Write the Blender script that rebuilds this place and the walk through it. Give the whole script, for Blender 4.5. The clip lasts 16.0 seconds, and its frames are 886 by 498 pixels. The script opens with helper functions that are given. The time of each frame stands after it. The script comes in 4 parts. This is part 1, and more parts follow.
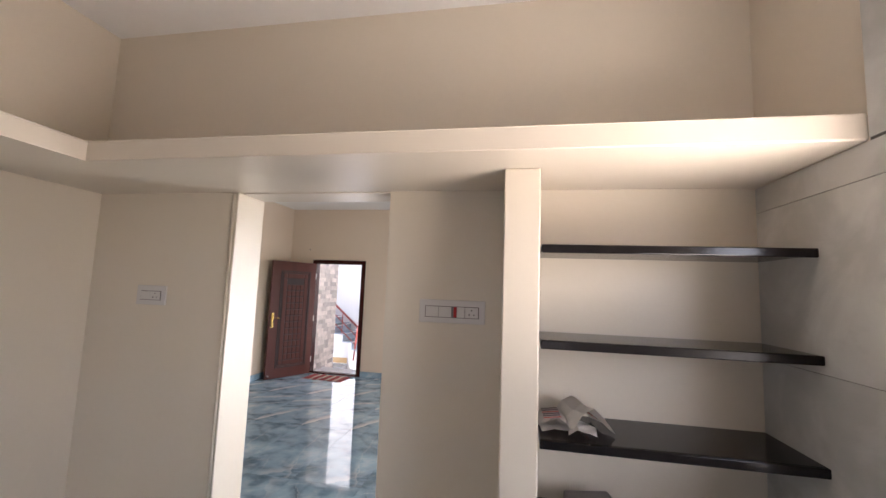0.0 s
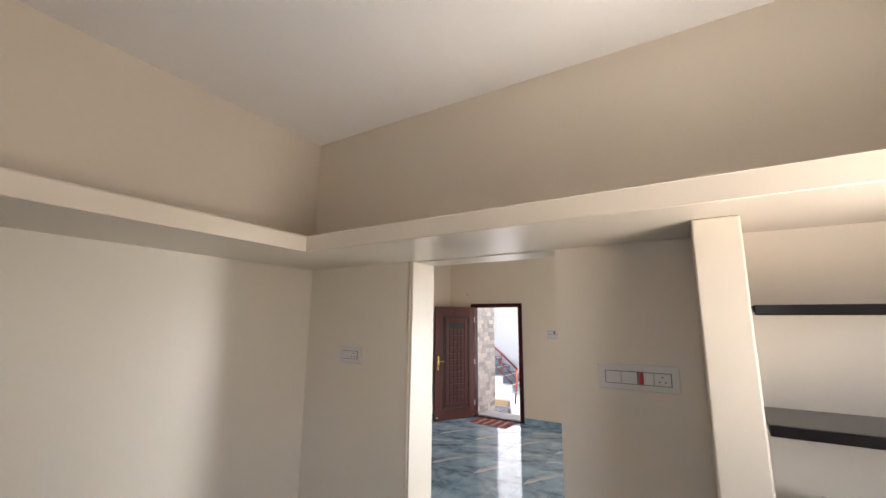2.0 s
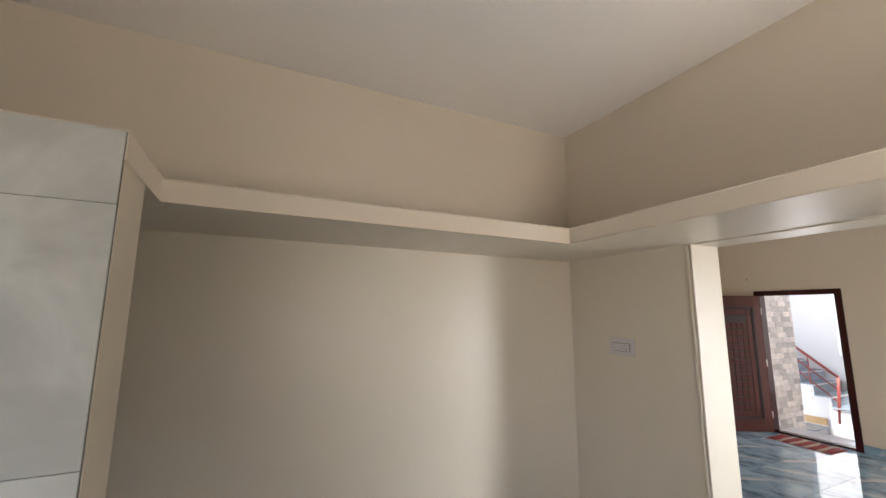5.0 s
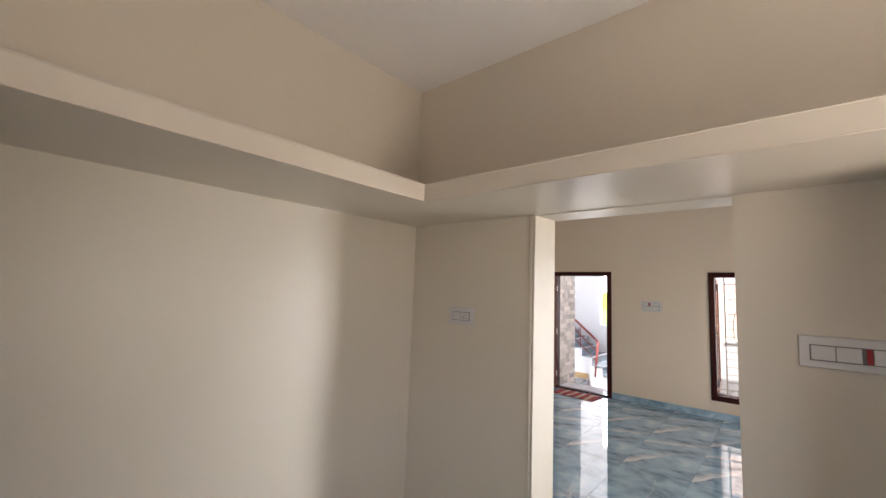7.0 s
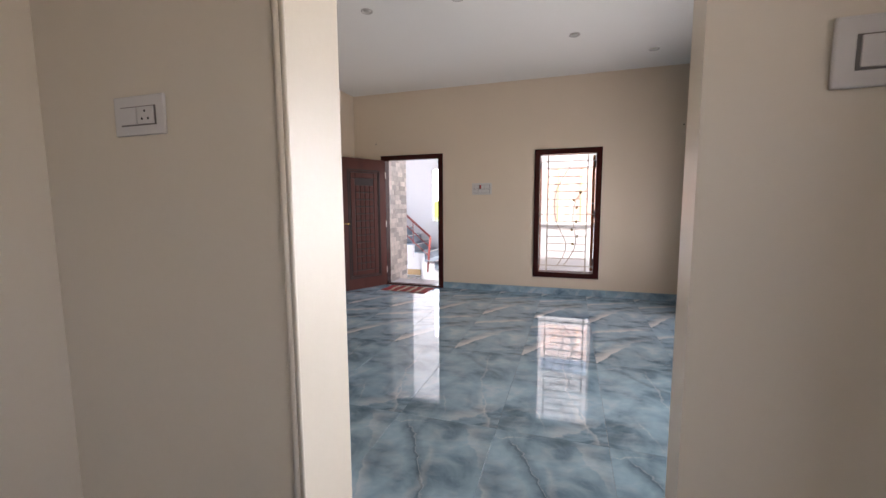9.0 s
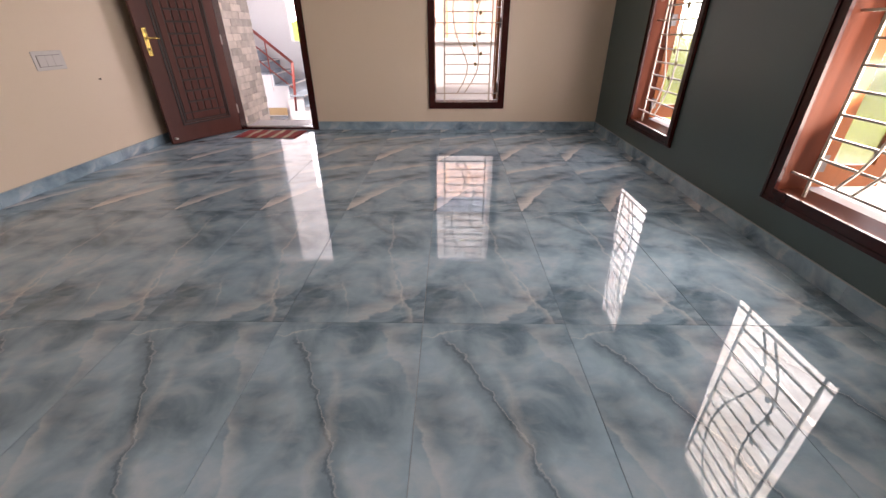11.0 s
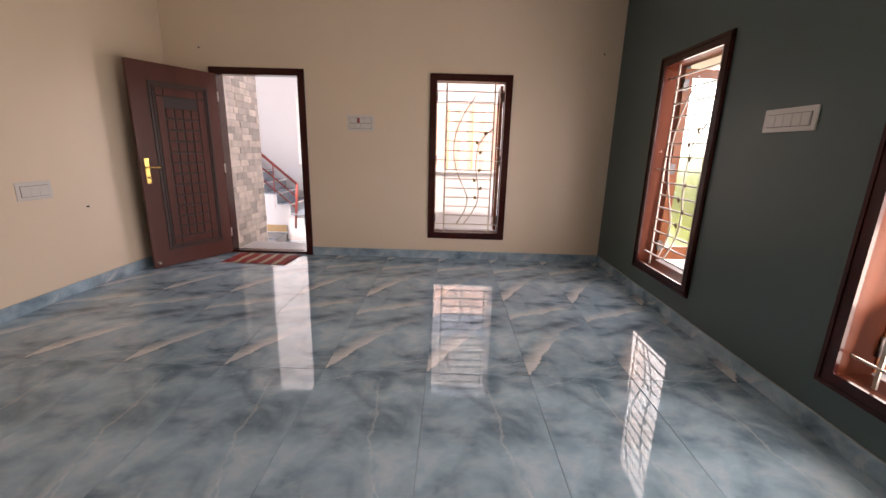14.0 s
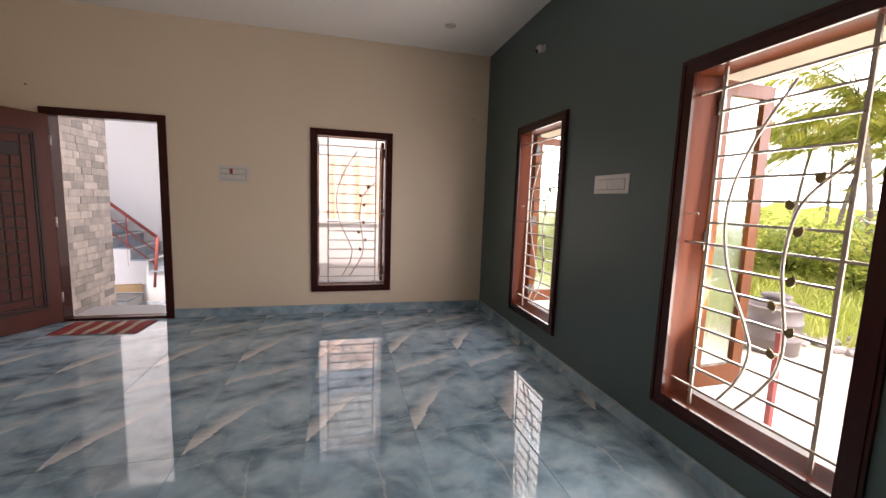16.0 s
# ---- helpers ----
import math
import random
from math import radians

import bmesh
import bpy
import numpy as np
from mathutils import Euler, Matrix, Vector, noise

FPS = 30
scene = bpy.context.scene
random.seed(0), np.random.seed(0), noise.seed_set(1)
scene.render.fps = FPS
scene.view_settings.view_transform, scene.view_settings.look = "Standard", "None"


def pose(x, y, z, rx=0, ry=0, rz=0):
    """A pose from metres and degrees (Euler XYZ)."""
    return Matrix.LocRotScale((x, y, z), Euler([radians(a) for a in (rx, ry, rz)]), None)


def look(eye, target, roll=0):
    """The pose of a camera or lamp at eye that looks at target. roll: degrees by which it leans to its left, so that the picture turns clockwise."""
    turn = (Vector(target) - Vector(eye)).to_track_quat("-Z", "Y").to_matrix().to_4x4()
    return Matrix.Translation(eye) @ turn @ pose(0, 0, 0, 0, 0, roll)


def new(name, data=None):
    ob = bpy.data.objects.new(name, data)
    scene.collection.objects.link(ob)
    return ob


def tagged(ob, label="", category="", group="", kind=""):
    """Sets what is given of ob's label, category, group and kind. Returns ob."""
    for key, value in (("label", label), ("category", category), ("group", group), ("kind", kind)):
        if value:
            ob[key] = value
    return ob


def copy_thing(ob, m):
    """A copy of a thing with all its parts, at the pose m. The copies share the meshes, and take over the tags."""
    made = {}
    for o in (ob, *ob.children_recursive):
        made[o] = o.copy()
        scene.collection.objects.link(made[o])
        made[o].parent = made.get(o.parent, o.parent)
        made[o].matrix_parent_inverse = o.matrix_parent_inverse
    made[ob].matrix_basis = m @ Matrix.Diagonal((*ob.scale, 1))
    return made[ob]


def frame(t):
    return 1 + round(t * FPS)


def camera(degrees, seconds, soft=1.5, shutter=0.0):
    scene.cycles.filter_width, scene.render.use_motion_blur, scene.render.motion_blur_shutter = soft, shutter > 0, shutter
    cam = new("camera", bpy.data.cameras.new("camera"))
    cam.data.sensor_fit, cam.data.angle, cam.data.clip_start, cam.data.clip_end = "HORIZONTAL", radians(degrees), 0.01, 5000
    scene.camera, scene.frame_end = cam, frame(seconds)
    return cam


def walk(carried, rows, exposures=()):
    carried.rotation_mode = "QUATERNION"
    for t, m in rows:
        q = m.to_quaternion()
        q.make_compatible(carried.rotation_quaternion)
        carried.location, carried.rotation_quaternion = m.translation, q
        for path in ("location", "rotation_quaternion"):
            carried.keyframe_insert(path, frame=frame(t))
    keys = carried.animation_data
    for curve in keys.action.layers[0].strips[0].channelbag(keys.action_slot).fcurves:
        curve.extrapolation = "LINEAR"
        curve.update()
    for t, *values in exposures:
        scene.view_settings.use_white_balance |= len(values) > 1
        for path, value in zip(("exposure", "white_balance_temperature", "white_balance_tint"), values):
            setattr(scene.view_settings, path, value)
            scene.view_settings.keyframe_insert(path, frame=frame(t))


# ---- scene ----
cam = camera(95.9, 16.0)

PATH = [
    (0, (2.749, -7.036, 1.634), (2.386, -5.079, 1.834), 2.1),
    (0.5, (2.743, -7.041, 1.724), (2.282, -5.113, 1.993), 1.7),
    (1, (2.731, -7.054, 1.752), (2.134, -5.172, 2.071), 1.5),
    (1.5, (2.708, -7.067, 1.758), (1.903, -5.269, 2.103), 1.0),
    (2, (2.678, -7.09, 1.758), (1.641, -5.418, 2.114), 0.5),
    (2.5, (2.647, -7.102, 1.765), (1.344, -5.628, 2.122), -0.0),
    (3, (2.621, -7.127, 1.765), (1.094, -5.886, 2.121), -0.4),
    (3.5, (2.592, -7.146, 1.76), (0.885, -6.166, 2.118), -0.8),
    (3.7, (2.607, -7.182, 1.764), (0.843, -6.305, 2.111), -0.5),
    (5.8, (2.488, -7.23, 1.741), (0.712, -6.355, 2.027), 0.8),
    (6, (2.444, -7.198, 1.74), (0.731, -6.202, 2.017), 1.0),
    (6.5, (2.349, -7.152, 1.723), (0.843, -5.859, 1.968), 1.7),
    (7, (2.275, -7.068, 1.697), (0.975, -5.562, 1.898), 2.1),
    (7.5, (2.191, -6.881, 1.596), (1.086, -5.22, 1.743), 1.6),
    (8, (2.118, -6.616, 1.518), (1.181, -4.85, 1.563), 0.9),
    (8.5, (1.992, -6.301, 1.39), (1.22, -4.458, 1.301), 0.3),
    (9, (1.914, -5.969, 1.296), (1.305, -4.076, 1.082), -0.3),
    (9.5, (1.869, -5.674, 1.258), (1.43, -3.768, 0.842), -0.5),
    (10, (1.768, -5.394, 1.209), (1.474, -3.513, 0.597), -0.7),
    (10.2, (1.712, -5.35, 1.168), (1.486, -3.491, 0.466), -0.7),
    (12.3, (1.618, -4.759, 1.091), (1.68, -3.09, -0.01), 0.4),
    (12.5, (1.619, -4.741, 1.117), (1.656, -3.026, 0.089), 0.3),
    (13, (1.614, -4.717, 1.161), (1.588, -2.901, 0.325), 0.4),
    (13.3, (1.625, -4.719, 1.192), (1.568, -2.85, 0.483), 0.7),
    (13.5, (1.627, -4.704, 1.212), (1.566, -2.808, 0.579), 1.0),
    (14, (1.632, -4.693, 1.289), (1.61, -2.753, 0.805), 1.6),
    (14.5, (1.639, -4.698, 1.331), (1.745, -2.736, 0.961), 1.9),
    (15, (1.656, -4.714, 1.343), (1.93, -2.757, 1.034), 2.1),
    (15.5, (1.689, -4.723, 1.346), (2.11, -2.786, 1.08), 2.1),
    (16, (1.711, -4.732, 1.348), (2.209, -2.81, 1.107), 2.0),
]
EXPOSURES = [(0, 1.27, 6350, 21), (3.5, 1.15, 6350, 13), (7, 1.10, 6450, 17), (9, 1.0, 6350, 21), (10, 0.96, 6650, 26), (12.5, 0.97, 7450, 31), (14, 0.85, 7250, 29), (16, 0.68, 6950, 24)]
walk(cam, [(t, look(*r)) for t, *r in PATH], exposures=EXPOSURES)

# ---- world, sun, exposure ----
SUN_EL, SUN_AZ = radians(60), radians(155)
world = bpy.data.worlds.new("world")
scene.world = world
world.use_nodes = True
wn = world.node_tree.nodes
sky = wn.new("ShaderNodeTexSky")
sky.sky_type, sky.sun_disc = "NISHITA", False
sky.sun_elevation, sky.sun_rotation = SUN_EL, SUN_AZ
sky.air_density, sky.dust_density = 1.0, 3.0
sky.ozone_density = 0.5
wn["Background"].inputs["Strength"].default_value = 0.15
world.node_tree.links.new(sky.outputs["Color"], wn["Background"].inputs["Color"])
sun = new("sun", bpy.data.lights.new("sun", "SUN"))
sun.data.energy, sun.data.angle, sun.data.color = 3.8, radians(0.6), (1.0, 0.95, 0.87)
sun_from = Vector((math.sin(SUN_AZ) * math.cos(SUN_EL), math.cos(SUN_AZ) * math.cos(SUN_EL), math.sin(SUN_EL)))
sun.matrix_world = look(sun_from * 30, (0, 0, 0))


def window_light(x, y, z, target, width, height, watts, color, spread=180):
    lamp = new("window_light", bpy.data.lights.new("window_light", "AREA"))
    lamp.data.shape, lamp.data.size, lamp.data.size_y = "RECTANGLE", width, height
    lamp.data.energy, lamp.data.color, lamp.data.spread = watts, color, radians(spread)
    lamp.matrix_world = look((x, y, z), target)
    return lamp


window_light(3.53, -1.39, 1.17, (0, -1.39, 1.35), 0.72, 1.62, 11, (1.0, 0.97, 0.94))
window_light(3.53, -3.41, 1.17, (0, -3.41, 1.35), 0.76, 1.62, 18, (1.0, 1.0, 0.91))
window_light(1.84, 0.10, 1.17, (1.84, -3, 1.17), 0.74, 1.62, 2.2, (1.0, 0.95, 0.9))
window_light(-0.36, 0.2, 1.05, (-0.4, -3, 1.0), 0.5, 1.9, 3.5, (1.0, 0.97, 0.95))
# kitchen: south window, and an east window that takes light from the sunlit ground below it
window_light(2.75, -9.42, 1.5, (2.9, -5.5, 1.5), 1.3, 1.0, 0.8, (1.0, 0.86, 0.78))
window_light(3.74, -6.28, 1.45, (3.16, -6.12, 2.2), 0.80, 0.75, 9.5, (1.0, 0.92, 0.80), 122)
# low bright sky seen from the kitchen through the doorway and the garden window
window_light(3.76, -3.30, 1.40, (0.4, -6.0, 0.70), 0.5, 1.1, 3.6, (0.88, 0.95, 1.0), 52)
# added lamp that brightens the hall ceiling, for ground bounce outside the garden window
window_light(3.66, -3.41, 0.80, (1.6, -3.3, 2.7), 0.7, 0.45, 9, (0.97, 1.0, 0.88))


# ---- materials ----
def rgb(c):
    return (c[0], c[1], c[2], 1.0)


def material(name, base, rough=0.5, metal=0.0, var=0.08, scale=2.5, bump=0.1, grain=90.0, spec=0.5, coat=0.0,
             island=0.0, stretch=(1, 1, 1), wear=None):
    """Principled surface with two scales of variation in colour and roughness and a fine relief."""
    m = bpy.data.materials.new(name)
    m.use_nodes = True
    nt = m.node_tree
    n, link = nt.nodes, nt.links.new
    p = n["Principled BSDF"]
    p.inputs["Metallic"].default_value = metal
    p.inputs["Specular IOR Level"].default_value = spec
    p.inputs["Coat Weight"].default_value = coat
    p.inputs["Coat Roughness"].default_value = 0.08
    geo = n.new("ShaderNodeNewGeometry")
    mp = n.new("ShaderNodeMapping")
    mp.inputs["Scale"].default_value = stretch
    link(geo.outputs["Position"], mp.inputs["Vector"])
    big = n.new("ShaderNodeTexNoise")
    big.inputs["Scale"].default_value, big.inputs["Detail"].default_value = scale, 5
    link(mp.outputs["Vector"], big.inputs["Vector"])
    fine = n.new("ShaderNodeTexNoise")
    fine.inputs["Scale"].default_value, fine.inputs["Detail"].default_value = grain, 3
    link(mp.outputs["Vector"], fine.inputs["Vector"])
    mix = n.new("ShaderNodeMix")
    mix.data_type = "RGBA"
    mix.inputs["A"].default_value = rgb([v * (1 - var) for v in base])
    mix.inputs["B"].default_value = rgb([min(1, v * (1 + var)) for v in (wear or base)])
    add = n.new("ShaderNodeMath")
    add.operation = "MULTIPLY_ADD"
    add.inputs[1].default_value, add.inputs[2].default_value = 0.35, 0.0
    link(fine.outputs["Fac"], add.inputs[0])
    ad2 = n.new("ShaderNodeMath")
    ad2.operation = "MULTIPLY_ADD"
    ad2.inputs[1].default_value = 1.1
    link(big.outputs["Fac"], ad2.inputs[0])
    link(add.outputs[0], ad2.inputs[2])
    ad3 = n.new("ShaderNodeMath")
    ad3.operation, ad3.use_clamp = "SUBTRACT", True
    ad3.inputs[1].default_value = 0.22
    link(ad2.outputs[0], ad3.inputs[0])
    link(ad3.outputs[0], mix.inputs["Factor"])
    out = mix.outputs["Result"]
    if island:
        info = n.new("ShaderNodeObjectInfo")
        hsv = n.new("ShaderNodeHueSaturation")
        mr = n.new("ShaderNodeMapRange")
        mr.inputs["To Min"].default_value, mr.inputs["To Max"].default_value = 1 - island, 1 + island
        link(info.outputs["Random"], mr.inputs["Value"])
        link(mr.outputs["Result"], hsv.inputs["Value"])
        link(out, hsv.inputs["Color"])
        out = hsv.outputs["Color"]
    link(out, p.inputs["Base Color"])
    rr = n.new("ShaderNodeMapRange")
    rr.inputs["To Min"].default_value, rr.inputs["To Max"].default_value = rough * 0.85, min(1, rough * 1.15)
    link(big.outputs["Fac"], rr.inputs["Value"])
    link(rr.outputs["Result"], p.inputs["Roughness"])
    if bump:
        b = n.new("ShaderNodeBump")
        b.inputs["Strength"].default_value, b.inputs["Distance"].default_value = bump, 0.004
        link(fine.outputs["Fac"], b.inputs["Height"])
        link(b.outputs["Normal"], p.inputs["Normal"])
    return m


def marble(name, dark, mid, light, streaks=(), rough=0.04, size=1.0, variants=1.0, cloud=1.0, spec=0.5):
    """Polished marble-print tile: a clouded body with printed streaks and veins at fixed places on each tile.
    streaks: (x0, y0, x1, y1, width, one-sided 1 or both sides 0, strength, colour)."""
    m = bpy.data.materials.new(name)
    m.use_nodes = True
    nt = m.node_tree
    n, link = nt.nodes, nt.links.new
    p = n["Principled BSDF"]
    tc = n.new("ShaderNodeTexCoord")
    info = n.new("ShaderNodeObjectInfo")

    def calc(op, a, b=None, clamp=False):
        k = n.new("ShaderNodeMath")
        k.operation, k.use_clamp = op, clamp
        for i, v in enumerate((a, b)):
            if v is None:
                continue
            if isinstance(v, (int, float)):
                k.inputs[i].default_value = v
            else:
                link(v, k.inputs[i])
        return k.outputs[0]

    pick = calc("FLOOR", calc("MULTIPLY", info.outputs["Random"], variants))
    shift = n.new("ShaderNodeCombineXYZ")
    for i, f in enumerate((3.7, 1.9, 5.3)):
        link(calc("MULTIPLY", pick, f), shift.inputs[i])
    vec = n.new("ShaderNodeVectorMath")
    vec.operation = "ADD"
    link(tc.outputs["Object"], vec.inputs[0])
    link(shift.outputs[0], vec.inputs[1])

    def mapped(rot, sc):
        k = n.new("ShaderNodeMapping")
        k.inputs["Rotation"].default_value = (0, 0, radians(rot))
        k.inputs["Scale"].default_value = [v * size for v in sc]
        link(vec.outputs[0], k.inputs["Vector"])
        return k.outputs[0]

    def tex(v, scale, detail, rough_=0.55, warp=0.0):
        k = n.new("ShaderNodeTexNoise")
        k.inputs["Scale"].default_value, k.inputs["Detail"].default_value = scale, detail
        k.inputs["Roughness"].default_value, k.inputs["Distortion"].default_value = rough_, warp
        link(v, k.inputs["Vector"])
        return k.outputs["Fac"]

    def ramp(f, stops):
        k = n.new("ShaderNodeValToRGB")
        while len(k.color_ramp.elements) < len(stops):
            k.color_ramp.elements.new(0.5)
        for e, (pos, c) in zip(k.color_ramp.elements, stops):
            e.position, e.color = pos, rgb(c)
        link(f, k.inputs["Fac"])
        return k.outputs["Color"]

    def blend(f, a, b):
        k = n.new("ShaderNodeMix")
        k.data_type = "RGBA"
        link(f, k.inputs["Factor"])
        for key, v in (("A", a), ("B", b)):
            if isinstance(v, tuple):
                k.inputs[key].default_value = rgb(v)
            else:
                link(v, k.inputs[key])
        return k.outputs["Result"]

    c = ramp(tex(mapped(-35, (1.2, 1.3, 1)), 2.4, 6, 0.52, 0.5),
             [(0.5 - 0.2 * cloud, dark), (0.5 - 0.04 * cloud, mid), (0.5 + 0.10 * cloud, tuple(v * 1.25 for v in mid)), (0.5 + 0.32 * cloud, light)])
    feather = tex(mapped(-50, (1.0, 5.0, 1)), 2.6, 6, 0.6, 0.6)
    c = blend(calc("MULTIPLY", calc("MULTIPLY", calc("SUBTRACT", feather, 0.56, True), 5.0, True), 0.18), c, light)
    blotch = tex(mapped(25, (1.0, 1.4, 1)), 6.5, 4, 0.5, 0.9)
    c = blend(calc("MULTIPLY", calc("MULTIPLY", calc("SUBTRACT", blotch, 0.5, True), 4.0, True), 0.30), c, light)
    c = blend(calc("MULTIPLY", calc("MULTIPLY", calc("SUBTRACT", 0.46, blotch, True), 4.0, True), 0.30), c, dark)
    sep = n.new("ShaderNodeSeparateXYZ")
    link(tc.outputs["Object"], sep.inputs[0])
    warp = calc("MULTIPLY", calc("SUBTRACT", tex(mapped(0, (1, 1, 1)), 5.0, 5, 0.6), 0.5), 0.16)
    fray = tex(mapped(-55, (2, 9, 1)), 5.0, 5, 0.65)
    for x0, y0, x1, y1, width, one, strength, colour in streaks:
        length = math.hypot(x1 - x0, y1 - y0)
        dx, dy = (x1 - x0) / length, (y1 - y0) / length
        along = calc("ADD", calc("MULTIPLY", calc("SUBTRACT", sep.outputs[0], x0), dx), calc("MULTIPLY", calc("SUBTRACT", sep.outputs[1], y0), dy))
        off = calc("ADD", calc("ADD", calc("MULTIPLY", calc("SUBTRACT", sep.outputs[0], x0), -dy), calc("MULTIPLY", calc("SUBTRACT", sep.outputs[1], y0), dx)), warp)
        ends = calc("MULTIPLY", calc("MULTIPLY", calc("ADD", along, 0.04), 14.0, True), calc("MULTIPLY", calc("SUBTRACT", length, along), 5.0, True))
        if one:
            side = calc("MULTIPLY", off, 90.0, True)
            body = calc("MULTIPLY", side, calc("SUBTRACT", 1.0, calc("DIVIDE", off, width), True))
            body = calc("MULTIPLY", body, calc("ADD", fray, 0.35))
        else:
            body = calc("SUBTRACT", 1.0, calc("DIVIDE", calc("ABSOLUTE", off), width), True)
        c = blend(calc("MULTIPLY", calc("MULTIPLY", body, ends), strength, True), c, colour)
    link(c, p.inputs["Base Color"])
    smear = tex(mapped(0, (1, 1, 1)), 3.0, 4)
    mr = n.new("ShaderNodeMapRange")
    mr.inputs["To Min"].default_value, mr.inputs["To Max"].default_value = rough * 0.6, rough * 1.5
    link(smear, mr.inputs["Value"])
    link(mr.outputs["Result"], p.inputs["Roughness"])
    wave = n.new("ShaderNodeBump")
    wave.inputs["Strength"].default_value, wave.inputs["Distance"].default_value = 0.03, 0.003
    link(tex(mapped(0, (1, 1, 1)), 7.0, 1), wave.inputs["Height"])
    link(wave.outputs["Normal"], p.inputs["Normal"])
    p.inputs["Specular IOR Level"].default_value = spec
    return m


def glass(name, tint, rough):
    m = bpy.data.materials.new(name)
    m.use_nodes = True
    nt = m.node_tree
    p = nt.nodes["Principled BSDF"]
    p.inputs["Base Color"].default_value = rgb(tint)
    p.inputs["Transmission Weight"].default_value = 1.0
    p.inputs["Roughness"].default_value = rough
    p.inputs["IOR"].default_value = 1.3
    k = nt.nodes.new("ShaderNodeTexNoise")
    k.inputs["Scale"].default_value = 28
    b = nt.nodes.new("ShaderNodeBump")
    b.inputs["Strength"].default_value, b.inputs["Distance"].default_value = 0.5, 0.006
    nt.links.new(k.outputs["Fac"], b.inputs["Height"])
    nt.links.new(b.outputs["Normal"], p.inputs["Normal"])
    return m


CREAM = material("cream_paint", (0.695, 0.575, 0.45), 0.42, var=0.035, scale=1.3, bump=0.06, grain=45)
KITCHEN = material("kitchen_cream_paint", (0.655, 0.58, 0.475), 0.40, var=0.04, scale=1.1, bump=0.07, grain=45)
LOFT = material("loft_enamel", (0.67, 0.59, 0.49), 0.36, var=0.03, scale=1.5, bump=0.08, grain=14)
TEAL = material("slate_green_paint", (0.058, 0.094, 0.093), 0.42, var=0.04, scale=1.5, bump=0.06, grain=45)
WHITE = material("white_ceiling_paint", (0.82, 0.80, 0.77), 0.7, var=0.03, scale=0.9, bump=0.08, grain=30)
OUTWHITE = material("white_outdoor_paint", (0.64, 0.64, 0.65), 0.75, var=0.05, scale=1.2, bump=0.15, grain=40)
CHAJJA = material("cream_outdoor_paint", (0.74, 0.66, 0.52), 0.7, var=0.05, scale=1.4, bump=0.12, grain=40)
PALE, DEEP = (0.62, 0.635, 0.65), (0.045, 0.07, 0.09)
BODY = ((0.082, 0.142, 0.190), (0.240, 0.350, 0.432), (0.54, 0.59, 0.63))
TILE = marble("blue_marble_tile", *BODY, [(-0.31, -0.60, 0.02, -0.06, 0.13, 1, 1.2, PALE), (-0.31, 0.20, 0.31, 0.52, 0.12, 1, 0.85, PALE),
                                          (-0.10, -0.12, 0.31, 0.22, 0.08, 1, 0.45, PALE), (-0.31, -0.05, 0.30, 0.30, 0.06, 0, 0.5, DEEP),
                                          (0.31, -0.45, -0.10, -0.55, 0.006, 0, 0.4, PALE)], 0.008, cloud=0.88)
TILE_SOFT = marble("blue_marble_tile_soft", *BODY, [(-0.20, 0.52, 0.31, 0.02, 0.045, 0, 0.4, DEEP), (-0.31, 0.50, 0.02, 0.58, 0.006, 0, 0.35, PALE),
                                                    (0.14, -0.20, 0.24, -0.60, 0.008, 0, 0.35, PALE), (-0.12, -0.30, -0.02, -0.60, 0.008, 0, 0.3, PALE),
                                                    (-0.24, 0.30, -0.18, 0.14, 0.09, 0, 0.35, DEEP), (-0.31, -0.50, 0.25, -0.50, 0.07, 0, 0.35, DEEP),
                                                    (0.02, -0.62, 0.31, -0.35, 0.12, 1, 0.5, PALE),
                                                    (0.26, -0.60, 0.10, -0.05, 0.05, 1, 0.5, PALE), (0.10, -0.10, 0.04, 0.58, 0.010, 0, 0.3, PALE)], 0.008, cloud=0.88)
TILE_CRACK = marble("blue_marble_tile_cracked", *BODY, [(-0.20, 0.50, 0.20, -0.30, 0.055, 0, 0.45, DEEP), (-0.20, 0.50, 0.20, -0.30, 0.009, 0, 0.42, DEEP),
                                                        (-0.19, 0.50, 0.21, -0.30, 0.004, 0, 0.3, PALE), (-0.31, 0.52, -0.05, 0.58, 0.006, 0, 0.4, PALE),
                                                        (0.02, 0.30, 0.06, -0.45, 0.03, 0, 0.25, PALE), (-0.24, 0.25, -0.16, -0.10, 0.09, 0, 0.35, DEEP),
                                                        (0.12, 0.55, 0.30, 0.15, 0.14, 1, 0.35, PALE), (-0.30, 0.10, -0.08, -0.55, 0.07, 1, 0.5, PALE)], 0.008, cloud=0.88)
TILE_EDGE = marble("blue_marble_skirting", *BODY, [(-0.45, 0.0, -0.30, 0.10, 0.05, 1, 1.2, PALE), (0.20, 0.0, 0.32, 0.1, 0.04, 1, 1.0, PALE)], 0.03, 1.3, 4.0)
WALLTILE = marble("grey_wall_tile", (0.46, 0.455, 0.43), (0.50, 0.495, 0.47), (0.58, 0.57, 0.545), (), 0.22, 1.2, 5.0, 1.2, 0.4)
GROUT = material("tile_grout", (0.34, 0.37, 0.39), 0.8, bump=0.2)
PALEGROUT = material("wall_tile_grout", (0.10, 0.095, 0.09), 0.8, bump=0.2)
FRAMEWOOD = material("varnished_mahogany", (0.036, 0.005, 0.004), 0.24, var=0.35, scale=5, bump=0.10, grain=60, spec=0.25, coat=0.08, stretch=(1, 1, 0.12))
